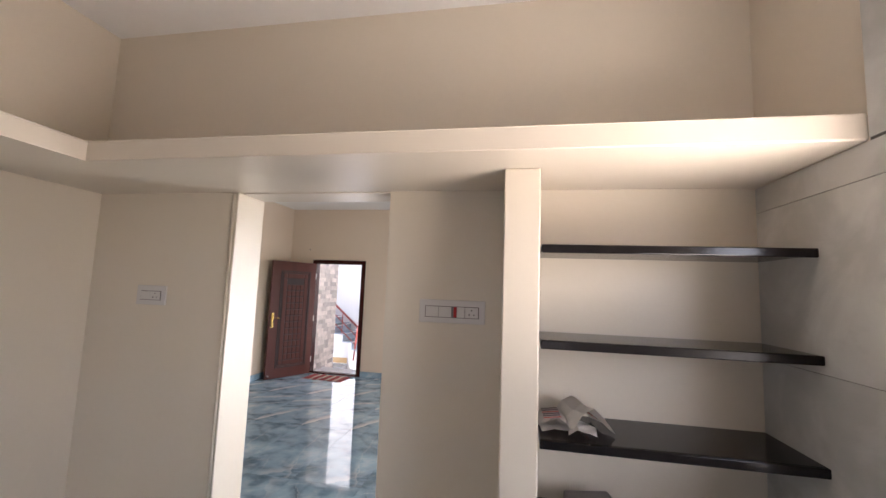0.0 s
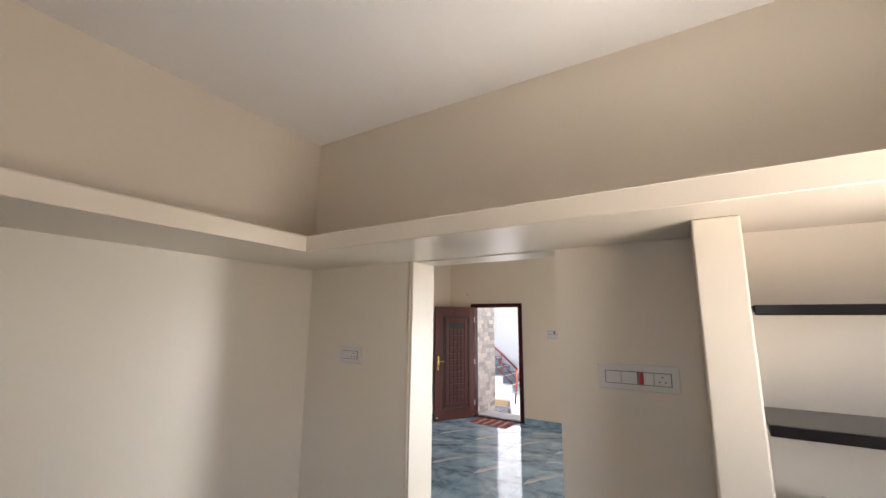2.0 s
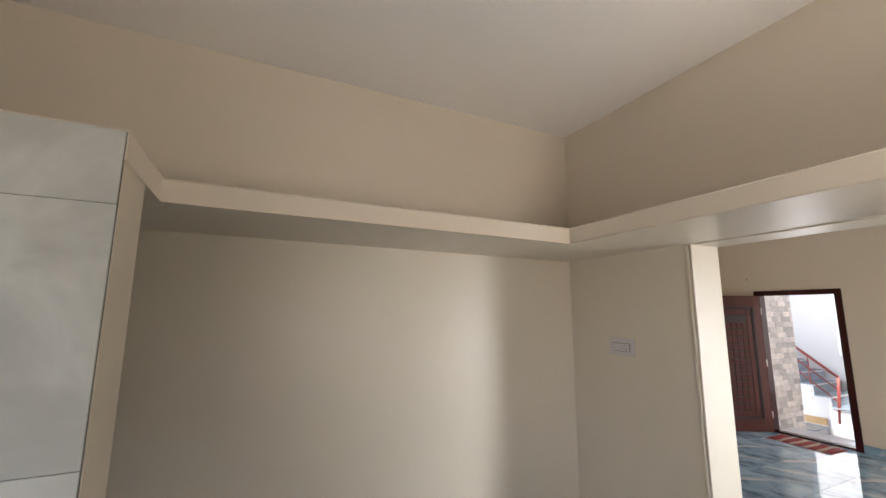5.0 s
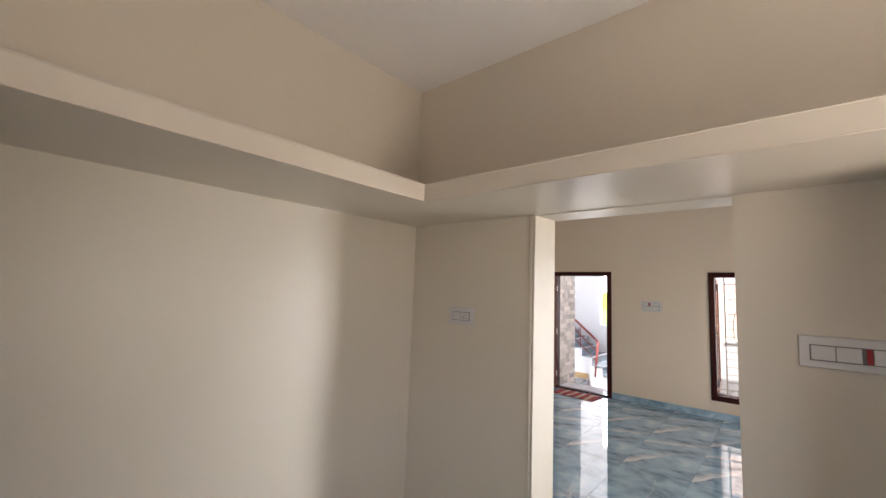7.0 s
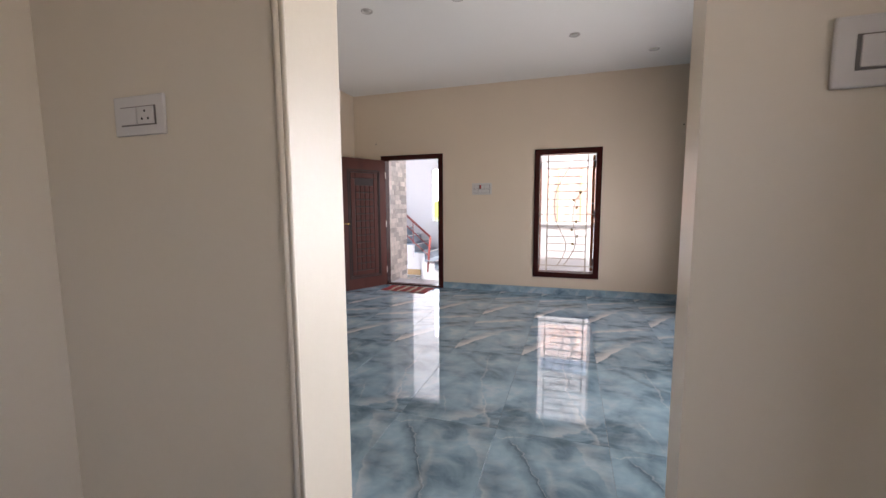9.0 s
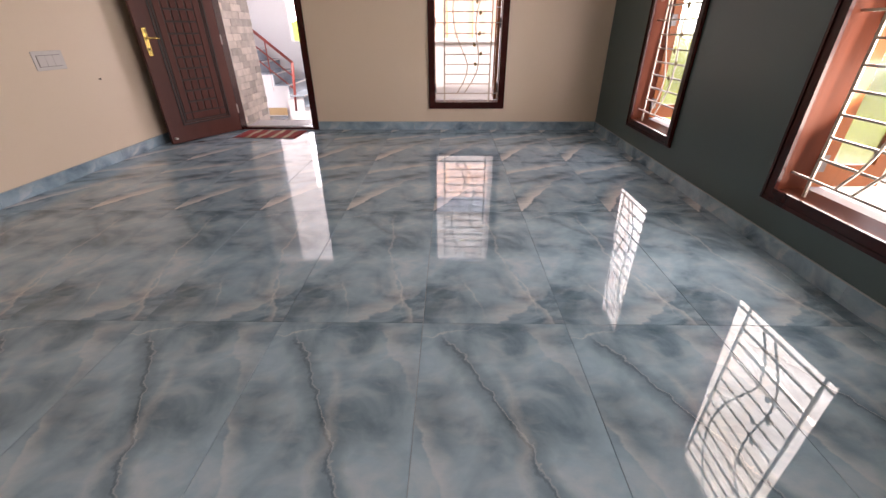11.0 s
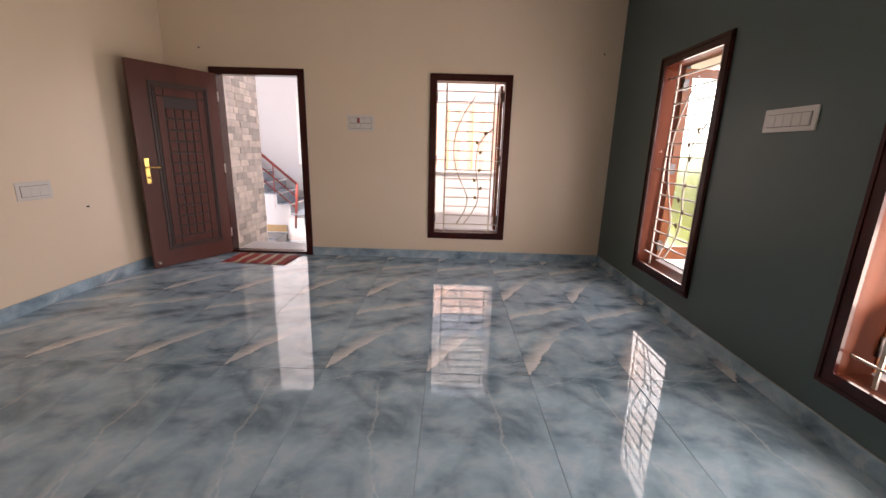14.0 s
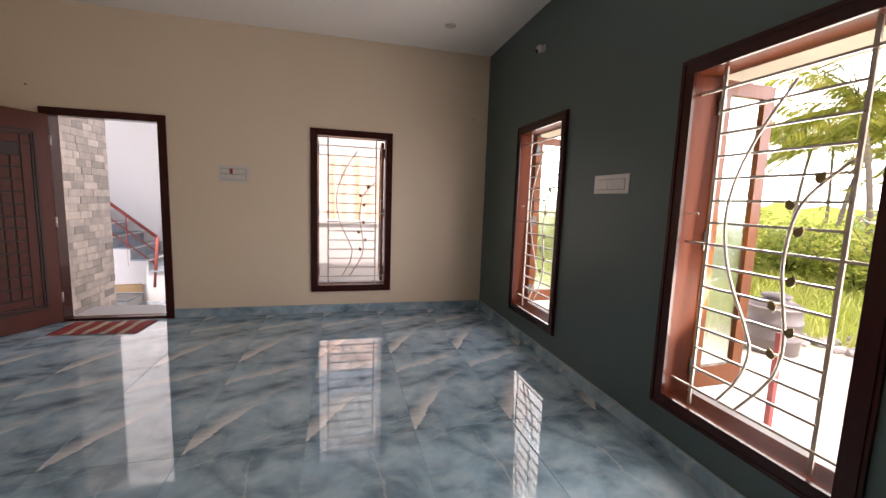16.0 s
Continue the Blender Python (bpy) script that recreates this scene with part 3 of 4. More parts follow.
def window(name, m, label):
    """A mahogany-framed window with open shutters and a vine-pattern safety grille. Local x runs across, y outward."""
    top_ob = tagged(new(name), label, "window", kind="structure")
    top_ob.matrix_basis = m
    bm = bmesh.new()
    ring_frame(bm, 0, WIN, SILL, HEAD, 0.075, -0.018, 0.0)
    ring_frame(bm, 0.012, WIN - 0.012, SILL + 0.012, HEAD - 0.012, 0.012, -0.024, -0.018)
    part("window_frame", bm, FRAMEWOOD, top_ob, "glossy dark mahogany window frame")
    bm = bmesh.new()
    ring_frame(bm, 0.022, WIN - 0.022, SILL + 0.022, HEAD - 0.022, 0.05, 0.0, 0.165)
    part("jamb_lining", bm, JAMBWOOD, top_ob, "glossy red-brown jamb lining")
    part("window_sill", bbox(0.03, WIN - 0.03, 0.166, 0.26, SILL + 0.02, SILL + 0.07, 0.004), OUTWHITE, top_ob, "white outer sill")

    def at(u, v, y=0.05):
        return (u * WIN, y, HEAD - v * (HEAD - SILL))

    for u in (0.207, 0.80):
        bm = bmesh.new()
        x = u * WIN
        box(bm, x - 0.008, x + 0.008, 0.046, 0.056, SILL + 0.07, HEAD - 0.07)
        part("grille_upright", bm, GRILLE, top_ob)
    for k in range(15):
        v = 0.094 + k * 0.0582
        full = k in (0, 7, 14)
        bm = bmesh.new()
        a, b = at(0.075 if full else 0.207, v), at(0.925 if full else 0.80, v)
        box(bm, a[0], b[0], 0.040, 0.050, a[2] - 0.0055, a[2] + 0.0055)
        part("grille_bar", bm, GRILLE, top_ob)
    for pts in (VINE, VINE2):
        bm = bmesh.new()
        tube(bm, [at(u, v, 0.034) for u, v in smooth_curve(pts)], 0.0065, 8)
        part("grille_vine", bm, GRILLE, top_ob, "curved metal vine")
    for u, v, s in LEAVES:
        part("leaf", LEAF, None, top_ob, "bronze leaf ornament", Matrix.Translation(at(u, v + 0.012, 0.028)) @ pose(0, 0, 0, 0, 22 * s, 0))
    for side, u in ((-1, 0.09), (1, 0.91)):
        bm = bmesh.new()
        p = Vector(at(u, 0.42, 0.03))
        tube(bm, [p, p + Vector((-side * 0.03, -0.005, -0.004)), p + Vector((-side * 0.055, 0, 0.008)), p + Vector((-side * 0.06, 0, -0.006))], 0.0025, 6)
        part("stay_hook", bm, STEEL, top_ob, "thin steel stay hook")
        shutter(top_ob, side)
    return top_ob


window("window_1", pose(1.388, 0, 0), "mahogany framed window with cream vine grille and open shutters")
window("window_2", pose(HX1, -0.94, 0, 0, 0, -90), "mahogany framed window with cream vine grille in green wall")
window("window_3", pose(HX1, -2.935, 0.008, 0, 0, -90) @ Matrix.Diagonal((1.05, 1, 1, 1)), "mahogany framed window with cream vine grille facing the garden")

# ---- entrance door ----
bm = bmesh.new()
dx0, dx1, dz = DOOR
for a, b, c, d in ((dx0, dx0 + 0.075, 0, dz), (dx1 - 0.075, dx1, 0, dz), (dx0 + 0.075, dx1 - 0.075, dz - 0.075, dz)):
    box(bm, a, b, -0.018, 0.0, c, d)
for a, b, c, d in ((dx0 + 0.022, dx0 + 0.068, 0, dz - 0.022), (dx1 - 0.068, dx1 - 0.022, 0, dz - 0.022), (dx0 + 0.068, dx1 - 0.068, dz - 0.068, dz - 0.022)):
    box(bm, a, b, 0.0, 0.14, c, d)
box(bm, dx0 + 0.068, dx1 - 0.068, 0.0, 0.10, 0.001, 0.028)
door = tagged(new("door_1"), "dark teak entrance door standing open inward", "door", kind="structure")
part("door_frame", bm, FRAMEWOOD, door, "glossy dark mahogany door frame")
LW, LH, LT = 0.865, 2.02, 0.038
leaf_m = pose(dx0 + 0.075, -0.022, 0.008, 0, 0, -117.5)
leaf = part("door_leaf", bbox(0, LW, -LT, 0, 0, LH, 0.004), DOORWOOD, door, "panelled dark teak door leaf", leaf_m)
bm = bmesh.new()
for inset, w in ((0.0, 0.018), (0.03, 0.010)):
    ring_frame(bm, 0.115 + inset, 0.70 - inset, 0.17 + inset, 1.85 - inset, w, 0.009, -0.001)
bmesh.ops.recalc_face_normals(bm, faces=bm.faces[:])
part("moulding", bm, DOORDARK, leaf, "dark raised moulding")
part("panel_ground", bbox(0.16, 0.655, -0.001, 0.003, 0.215, 1.805), DOORDARK, leaf, "dark recessed panel ground")
for i in range(4):
    for j in range(12):
        cx, cz = 0.2835 + i * 0.083, 0.35 + j * 0.11
        part("panel_square", bbox(cx - 0.034, cx + 0.034, 0.002, 0.013, cz - 0.047, cz + 0.047, 0.004, 1), DOORWOOD, leaf)
for a, b, c, d in ((0.168, 0.235, 0.30, 1.71), (0.58, 0.647, 0.30, 1.71), (0.245, 0.57, 0.222, 0.288), (0.245, 0.57, 1.722, 1.798),
                   (0.168, 0.235, 0.222, 0.288), (0.58, 0.647, 0.222, 0.288), (0.168, 0.235, 1.722, 1.798), (0.58, 0.647, 1.722, 1.798)):
    part("panel_border", bbox(a, b, 0.002, 0.010, c, d, 0.003, 1), DOORWOOD, leaf)
plate = part("lock_plate", bbox(0.785, 0.827, 0.0, 0.008, 0.87, 1.12, 0.003), BRASS, leaf, "brass lock plate")
bm = bmesh.new()
tube(bm, [(0.806, 0.006, 1.03), (0.806, 0.045, 1.03), (0.79, 0.052, 1.03), (0.70, 0.052, 1.025)], 0.008, 8)
part("door_handle", bm, BRASS, plate, "brass lever handle")
bm = bmesh.new()
tube(bm, [(0.806, 0.006, 0.93), (0.806, 0.016, 0.93)], 0.011, 10)
part("keyhole", bm, DARK, plate)
bm = bmesh.new()
tube(bm, [(0.83, 0.0, 0.06), (0.83, 0.045, 0.06)], 0.011, 8)
part("door_stop", bm, STEEL, leaf, "small steel door stop")
for z in (0.25, 1.0, 1.78):
    bm = bmesh.new()
    tube(bm, [(-0.008, -0.004, z - 0.05), (-0.008, -0.004, z + 0.05)], 0.008, 8)
    part("hinge", bm, STEEL, leaf)
tagged(part("threshold", bbox(dx0 + 0.024, dx1 - 0.024, 0.11, 0.62, -0.6, -0.004, 0.004), STAIREDGE), "pale stone door step outside", "step", kind="structure")

# ---- kitchen shelves ----
def shelf(z, label):
    top_ob = thing("shelf", pose(2.842, -5.152, z - 0.03), label, "shelf", "granite shelves in the niche")
    part("slab", bbox(0, 0.905, -0.335, 0.0, 0.006, 0.03, 0.003), GRANITE, top_ob)
    part("nosing", bbox(0, 0.905, -0.347, -0.3355, -0.002, 0.030, 0.004), GRANITE, top_ob, "polished rounded front edge")


shelf(1.817, "empty polished black granite wall shelf")
shelf(1.461, "empty polished black granite wall shelf")
shelf(1.108, "polished black granite shelf with a newspaper on it")
shelf(0.753, "polished black granite shelf with a dark box on it")
tagged(part("storage_box", bbox(-0.09, 0.09, -0.07, 0.07, 0, 0.10, 0.01), TANKBLACK, m=pose(3.05, -5.33, 0.754, 0, 0, 12)),
       "small black box on the lowest shelf", "box")


def newspaper():
    top_ob = thing("newspaper", pose(2.93, -5.33, 1.110, 0, 0, 8), "crumpled folded newspaper lying on a black shelf", "newspaper")

    def sheet(name, x0, x1, y0, y1, heights, m, mat=PAPER):
        bm = bmesh.new()
        rows = []
        n = len(heights)
        for i, h in enumerate(heights):
            rows.append([bm.verts.new((x0 + (x1 - x0) * i / (n - 1), y0 + (y1 - y0) * j / 4, h + 0.006 * math.sin(j * 1.7 + i))) for j in range(5)])
        for a, b in zip(rows, rows[1:]):
            for j in range(4):
                bm.faces.new((a[j], b[j], b[j + 1], a[j + 1]))
        geom = bmesh.ops.solidify(bm, geom=bm.faces[:], thickness=0.002)
        return part(name, bm, mat, top_ob, m=m)

    sheet("page", -0.09, 0.08, -0.10, 0.09, (0.010, 0.016, 0.012, 0.020, 0.014), None)
    s = sheet("page", 0.0, 0.17, -0.11, 0.08, (0.02, 0.075, 0.095, 0.06, 0.012), pose(0, 0, 0, 0, 0, 10))
    s2 = sheet("page", 0.03, 0.13, -0.14, -0.02, (0.012, 0.03, 0.022, 0.016), pose(0, 0, 0.004, 0, 0, -14))
    sheet("page", -0.08, 0.02, -0.09, 0.06, (0.03, 0.045, 0.05, 0.035), pose(0, 0, 0, 0, 0, -6))
    for k in range(6):
        bm = bmesh.new()
        box(bm, -0.07, -0.005, -0.07 + k * 0.024, -0.058 + k * 0.024, 0, 0.0015)
        part("print", bm, INK if k % 3 else PINKINK, top_ob, m=pose(0, 0, 0.056, 0, -8, -6))
    for k in range(5):
        bm = bmesh.new()
        box(bm, 0.10, 0.155, -0.08 + k * 0.03, -0.06 + k * 0.03, 0, 0.0015)
        part("print", bm, PINKINK if k % 2 else INK, top_ob, m=pose(0, 0, 0.135, 0, 36, 10))


newspaper()


# ---- switch plates ----
def switch_plate(m, w, h, rows, label, red=None, socket=None):
    """A raised white plate; rows of (number of rockers). Local x across, y towards the room."""
    top_ob = thing("switch_plate", m, label, "switch", "wall switch plates")
    part("plate", bbox(0, w, 0, 0.009, 0, h, 0.003), PLASTIC, top_ob, "glossy white plate")
    n = len(rows)
    rh = (h - 0.05) / n
    for r, count in enumerate(rows):
        z0 = 0.025 + r * rh
        part("surround", bbox(0.028, w - 0.028, 0.009, 0.0105, z0, z0 + rh - 0.004), GREYPLASTIC, top_ob, "thin dark gap line")
        cw = (w - 0.062) / count
        for k in range(count):
            a = 0.031 + k * cw
            mat = REDPLASTIC if red == (r, k) else PLASTIC
            wide = (a + cw * 0.62, a + cw * 0.85) if red == (r, k) else (a + 0.001, a + cw - 0.001)
            if red == (r, k):
                part("rocker", bbox(a + 0.001, wide[0] - 0.001, 0.0105, 0.0145, z0 + 0.003, z0 + rh - 0.007, 0.001, 1), PLASTIC, top_ob)
            piece = part("indicator" if red == (r, k) else "rocker", bbox(wide[0], wide[1], 0.0105, 0.0148, z0 + 0.003, z0 + rh - 0.007, 0.001, 1), mat, top_ob,
                         "red indicator switch" if red == (r, k) else "")
            if socket == (r, k):
                for sx, sz in ((0, 0.012), (-0.011, -0.008), (0.011, -0.008)):
                    bm = bmesh.new()
                    c = (a + cw / 2 + sx, 0, z0 + rh / 2 - 0.003 + sz)
                    tube(bm, [(c[0], 0.0145, c[2]), (c[0], 0.0152, c[2])], 0.0035, 8)
                    part("pin_hole", bm, DARK, piece)
    return top_ob


SOUTH = 180
switch_plate(pose(0.881, KY1, 1.492, 0, 0, SOUTH), 0.185, 0.105, [2], "small white switch plate on cream kitchen wall", socket=(0, 0))
switch_plate(pose(2.610, KY1, 1.476, 0, 0, SOUTH), 0.313, 0.108, [4], "wide white switch plate with red indicator and socket", red=(0, 1), socket=(0, 0))
switch_plate(pose(0.763, 0, 1.463, 0, 0, SOUTH), 0.30, 0.172, [2, 3], "two-row white switch plate beside the entrance door", red=(1, 1), socket=(0, 1))
switch_plate(pose(HX1, -2.25, 1.43, 0, 0, 90) @ pose(-0.345, 0, 0), 0.345, 0.124, [5], "white switch plate on slate green wall")
switch_plate(pose(HX0, -1.555, 0.83, 0, 0, -90), 0.27, 0.137, [3], "white switch plate low on cream hall wall")


# ---- ceiling lights, camera, nails ----
def downlight(x, y):
    top_ob = thing("ceiling_light", pose(x, y, CEIL), "small round white recessed ceiling light, unlit", "ceiling light", "recessed ceiling lights")
    bm = bmesh.new()
    lathe(bm, [(0.055, 0.0), (0.056, -0.004), (0.050, -0.009), (0.040, -0.006), (0.036, -0.0005)], 28)
    part("trim_ring", bm, PLASTIC, top_ob)
    bm = bmesh.new()
    lathe(bm, [(0.034, -0.001), (0.030, -0.005), (0.012, -0.007)], 24)
    part("lens", bm, STEEL, top_ob, "dull grey lens")


for lx, ly in ((0.08, -2.5), (0.93, -2.46), (1.89, -1.36), (2.76, -0.67)):
    downlight(lx, ly)

cctv = thing("security_camera", pose(HX1, -1.363, 2.70), "small white dome security camera on green wall", "camera")
bm = bmesh.new()
lathe(bm, [(0.035, 0.0), (0.035, 0.012), (0.028, 0.018), (0.012, 0.020)], 20, pose(0, 0, 0, 0, -90, 0))
part("base", bm, PLASTIC, cctv)
bm = bmesh.new()
lathe(bm, [(0.006, -0.034), (0.020, -0.030), (0.032, -0.016), (0.036, 0.0), (0.032, 0.016), (0.020, 0.030), (0.006, 0.034)], 20, pose(-0.045, 0, -0.008, 0, -60, 0))
part("head", bm, PLASTIC, cctv)
bm = bmesh.new()
lathe(bm, [(0.016, 0.028), (0.018, 0.036), (0.008, 0.039)], 16, pose(-0.045, 0, -0.008, 0, -125, 0))
part("lens", bm, DARK, cctv, "dark round lens")


def nail(x, y, z, d):
    bm = bmesh.new()
    p, d = Vector((x, y, z)), Vector(d)
    tube(bm, [p - d * 0.004, p + d * 0.016], 0.004, 6)
    tube(bm, [p + d * 0.014, p + d * 0.018], 0.008, 8)
    tagged(part("nail", bm, DARK), "small dark steel nail in the painted wall", "nail", "nails in the walls")


nail(-1.13, 0, 2.29, (0, -1, 0))
nail(3.25, 0, 2.32, (0, -1, 0))
nail(HX0, -1.27, 0.72, (1, 0, 0))

# ---- doormat ----
mat_m = pose(-0.865, -0.455, 0.001, 0, 0, -3)
doormat = thing("doormat", mat_m, "red and cream striped woven cotton doormat", "doormat")
edges_x = [0, 0.10, 0.155, 0.25, 0.305, 0.40, 0.455, 0.55, 0.605, 0.69]
for i, (a, b) in enumerate(zip(edges_x, edges_x[1:])):
    bm = bmesh.new()
    cols = []
    for x in (a, (a + b) / 2, b):
        cols.append([bm.verts.new((x + 0.006 * math.sin(7 * k + i), 0.41 * k / 8 + 0.004 * math.sin(3 * i), 0.006 + 0.003 * math.sin(k * 1.3 + x * 21))) for k in range(9)])
    for u, v in zip(cols, cols[1:]):
        for k in range(8):
            bm.faces.new((u[k], v[k], v[k + 1], u[k + 1]))
    bmesh.ops.solidify(bm, geom=bm.faces[:], thickness=0.006)
    part("stripe", bm, CREAMCLOTH if i % 2 else REDCLOTH, doormat)
rng = random.Random(5)
for x in (0.0, 0.69):
    bm = bmesh.new()
    for k in range(46):
        y = 0.006 + 0.4 * k / 45
        s = -1 if x == 0 else 1
        tube(bm, [(x, y, 0.006), (x + s * 0.014, y + rng.uniform(-0.003, 0.003), 0.004), (x + s * (0.022 + rng.random() * 0.01), y + rng.uniform(-0.006, 0.006), 0.002)], 0.0016, 4)
    part("fringe", bm, REDCLOTH, doormat, "frayed cotton fringe")

# ---- outside: ground, porch and stair side ----
bm = bmesh.new()
bmesh.ops.create_grid(bm, x_segments=60, y_segments=60, size=1.0)
for v in bm.verts:
    s = 1500 * abs(v.co.x) ** 3 * (1 if v.co.x > 0 else -1), 1500 * abs(v.co.y) ** 3 * (1 if v.co.y > 0 else -1)
    v.co = Vector((s[0] + 3, s[1] - 2, -0.6 if abs(s[0]) < 12 else -0.6 + 0.05 * noise.noise(Vector((s[0], s[1], 0)))))
tagged(part("ground", bm, GROUND), "bright sandy ground round the house", "ground", kind="structure")
tagged(part("pavement", bbox(HX1 + 0.23, 6.3, -10, 6.0, -0.66, -0.585, 0.01), CONCRETE), "sunlit concrete apron beside the house", "pavement", kind="structure")
# two unseen walls, added to keep bright low sky out of the kitchen windows
tagged(part("sky_block_wall", bbox(6.3, 6.5, -6.95, -5.6, -0.6, 3.4, 0.01), OUTWHITE), "plain white unseen wall added to block sky beside the kitchen", "wall", kind="structure")
tagged(part("sky_block_wall", bbox(-1.0, 5.0, -13, -12.8, -0.6, 3.4, 0.01), OUTWHITE), "plain white unseen wall added to block sky behind the kitchen", "wall", kind="structure")
tagged(part("sunshade", bbox(HX1 + 0.23, 4.42, -4.6, 0.3, 2.2, 2.29, 0.01), CHAJJA), "cream painted concrete sunshade over the windows", "sunshade", kind="structure")

wall("wall_porch", "x", -0.35, 4.2, 1.8, 1.98, -0.6, 2.9, [(1.395, 2.365, 0.98, 1.99)], OUTWHITE, "white porch wall with a wide opening")
tagged(part("ledge", bbox(1.36, 2.40, 1.765, 1.80, 0.93, 0.975, 0.005), OUTWHITE), "white ledge under the porch opening", "ledge", kind="structure")
blind = thing("corrugated_screen", pose(0.3, 4.6, -0.6), "sunlit salmon corrugated screen with orange pipes", "screen")
bm = bmesh.new()
prof = []
for k in range(121):
    prof.append((k * 0.032, 0.035 * math.sin(k * 0.032 / 0.27 * 2 * math.pi)))
lo = [bm.verts.new((x, y, 0.0)) for x, y in prof]
hi = [bm.verts.new((x, y, 3.3)) for x, y in prof]
for i in range(120):
    bm.faces.new((lo[i], lo[i + 1], hi[i + 1], hi[i])).smooth = True
part("sheet", bm, SHEET, blind)
for k in range(7):
    bm = bmesh.new()
    tube(bm, [(0.2 + k * 0.54, -0.10, 0), (0.2 + k * 0.54, -0.10, 2.9)], 0.022, 8)
    part("pipe", bm, ORANGE, blind, "orange painted pipe")
# stair wall, white end wall with a bright opening
wall("wall_stair_end", "x", -5.2, -0.35, 3.9, 4.1, -0.6, 5.2, [(-1.56, -0.75, 0.9, 2.25)], OUTWHITE, "tall white wall behind the outdoor stair")
# unseen upper wall and slab, added to dim the light on the stair court
wall("wall_sun_block", "x", -5.2, -0.2, 0.02, 0.22, 3.225, 5.2, [], OUTWHITE, "white unseen upper wall added to keep sun off the stair")
tagged(part("stair_shade_slab", bbox(-5.25, -0.15, -0.02, 4.15, 5.201, 5.32), OUTWHITE), "flat white unseen slab added to shade the stair", "roof", kind="structure")
wall("wall_porch_side", "y", 1.98, 3.9, -0.35, -0.2, -0.6, 2.9, [], OUTWHITE, "white return wall of the porch")


def stair_flight():
    top_ob = thing("outdoor_stair", pose(0, 0, -0.6), "blue-grey tiled outdoor stair with white masonry side", "stairs")
    y0, y1, tread, rise = 2.8, 3.88, 0.25, 0.19
    x, z = -0.62, 0.24
    for k in range(11):
        step = part("step", bbox(x - tread * (1 if k < 10 else 3), x, y0 + 0.02, y1, 0.0, z - 0.022), OUTWHITE, top_ob)
        part("riser", bbox(x, x + 0.012, y0, y1, max(0.001, z - rise - 0.02), z - 0.022), STAIRBLUE, step, "blue-grey riser tile")
        part("tread", bbox(x - tread - (0.5 if k == 10 else 0), x + 0.025, y0 - 0.012, y1, z - 0.022, z, 0.003), STAIRBLUE, step, "blue-grey tread tile")
        part("nosing", bbox(x + 0.026, x + 0.038, y0 - 0.012, y1, z - 0.024, z - 0.001, 0.003), STAIREDGE, step, "pale nosing strip")
        x, z = x - tread, z + rise
    for k, (a, b, zz, yy) in enumerate(((-2.7, -1.47, 0.25, 2.30), (-2.7, -0.9, 0.10, 2.05))):
        low = part("low_step", bbox(a, b, yy, 2.795, 0.0, zz - 0.022), STAIREDGE, top_ob)
        part("tread", bbox(a, b + 0.02, yy - 0.02, 2.795, zz - 0.022, zz, 0.003), STAIRBLUE, low)
    part("side_block", bbox(-2.2, -1.46, 2.772, 2.797, 0.27, 0.40, 0.004), TAN, top_ob, "tan tile strip on the stair side")
    return top_ob


stair_flight()
rail = thing("stair_rail", pose(0, 2.83, -0.6), "red oxide painted steel stair handrail", "handrail")
bm = bmesh.new()
tube(bm, [(-1.30, 0, 0.34), (-1.23, 0, 1.18)], 0.026, 8)
part("post", bm, RAILRED, rail)
for dz, r in ((0.0, 0.026), (-0.235, 0.013), (-0.45, 0.013)):
    bm = bmesh.new()
    tube(bm, [(-1.23 - abs(dz) * 0.09, 0, 1.18 + dz), (-3.6, 0, 3.18 + dz)], r, 8)
    part("rail", bm, RAILRED, rail)
for x in (-1.66, -2.2, -2.8):
    zt = 1.18 + (-1.23 - x) * 0.845
    bm = bmesh.new()
    tube(bm, [(x, 0, zt - 0.85), (x, 0, zt)], 0.011, 8)
    part("baluster", bm, RAILRED, rail)
# stone-clad wall beside the door
clad = wall("wall_stone", "y", 0.23, 1.905, -1.75, -1.435, -0.6, 4.4, [], STONEGROUT, "stone tile clad wall beside the entrance")
tagged(part("wall_back_stair", bbox(-5.2, -5.0, 0.23, 4.1, -0.6, 5.2), OUTWHITE), "white far wall of the stair court", "wall", kind="structure")

# ---- garden beyond the window ----
tank = thing("water_tank", pose(7.62, -0.60, -0.6) @ Matrix.Scale(0.7, 4), "weathered black plastic water tank on the ground", "water tank")
bm = bmesh.new()
lathe(bm, [(0.001, 0), (0.42, 0), (0.45, 0.03), (0.45, 0.28), (0.47, 0.30), (0.47, 0.33), (0.45, 0.35), (0.45, 0.60), (0.47, 0.62), (0.47, 0.65), (0.45, 0.67),
           (0.44, 0.88), (0.46, 0.91), (0.46, 0.94), (0.42, 0.965), (0.30, 1.03), (0.21, 1.06), (0.21, 1.10), (0.001, 1.10)], 36)
part("body", bm, TANKBLACK, tank)
bm = bmesh.new()
lathe(bm, [(0.24, 1.101), (0.25, 1.11), (0.25, 1.15), (0.22, 1.165), (0.001, 1.18)], 28)
part("lid", bm, TANKBLACK, tank, "round screw lid")
bm = bmesh.new()
tube(bm, [(0.462 * math.cos(a * math.pi / 16), 0.462 * math.sin(a * math.pi / 16), 0.925) for a in range(33)], 0.018, 6)
part("rim", bm, RUBBLE, tank, "worn pale rim")
pole = thing("iron_post", pose(5.40, -2.22, -0.587), "short red-brown painted iron post in concrete", "post")
part("shaft", bbox(-0.024, 0.024, -0.022, 0.022, 0, 0.90, 0.004), RAILRED, pole)
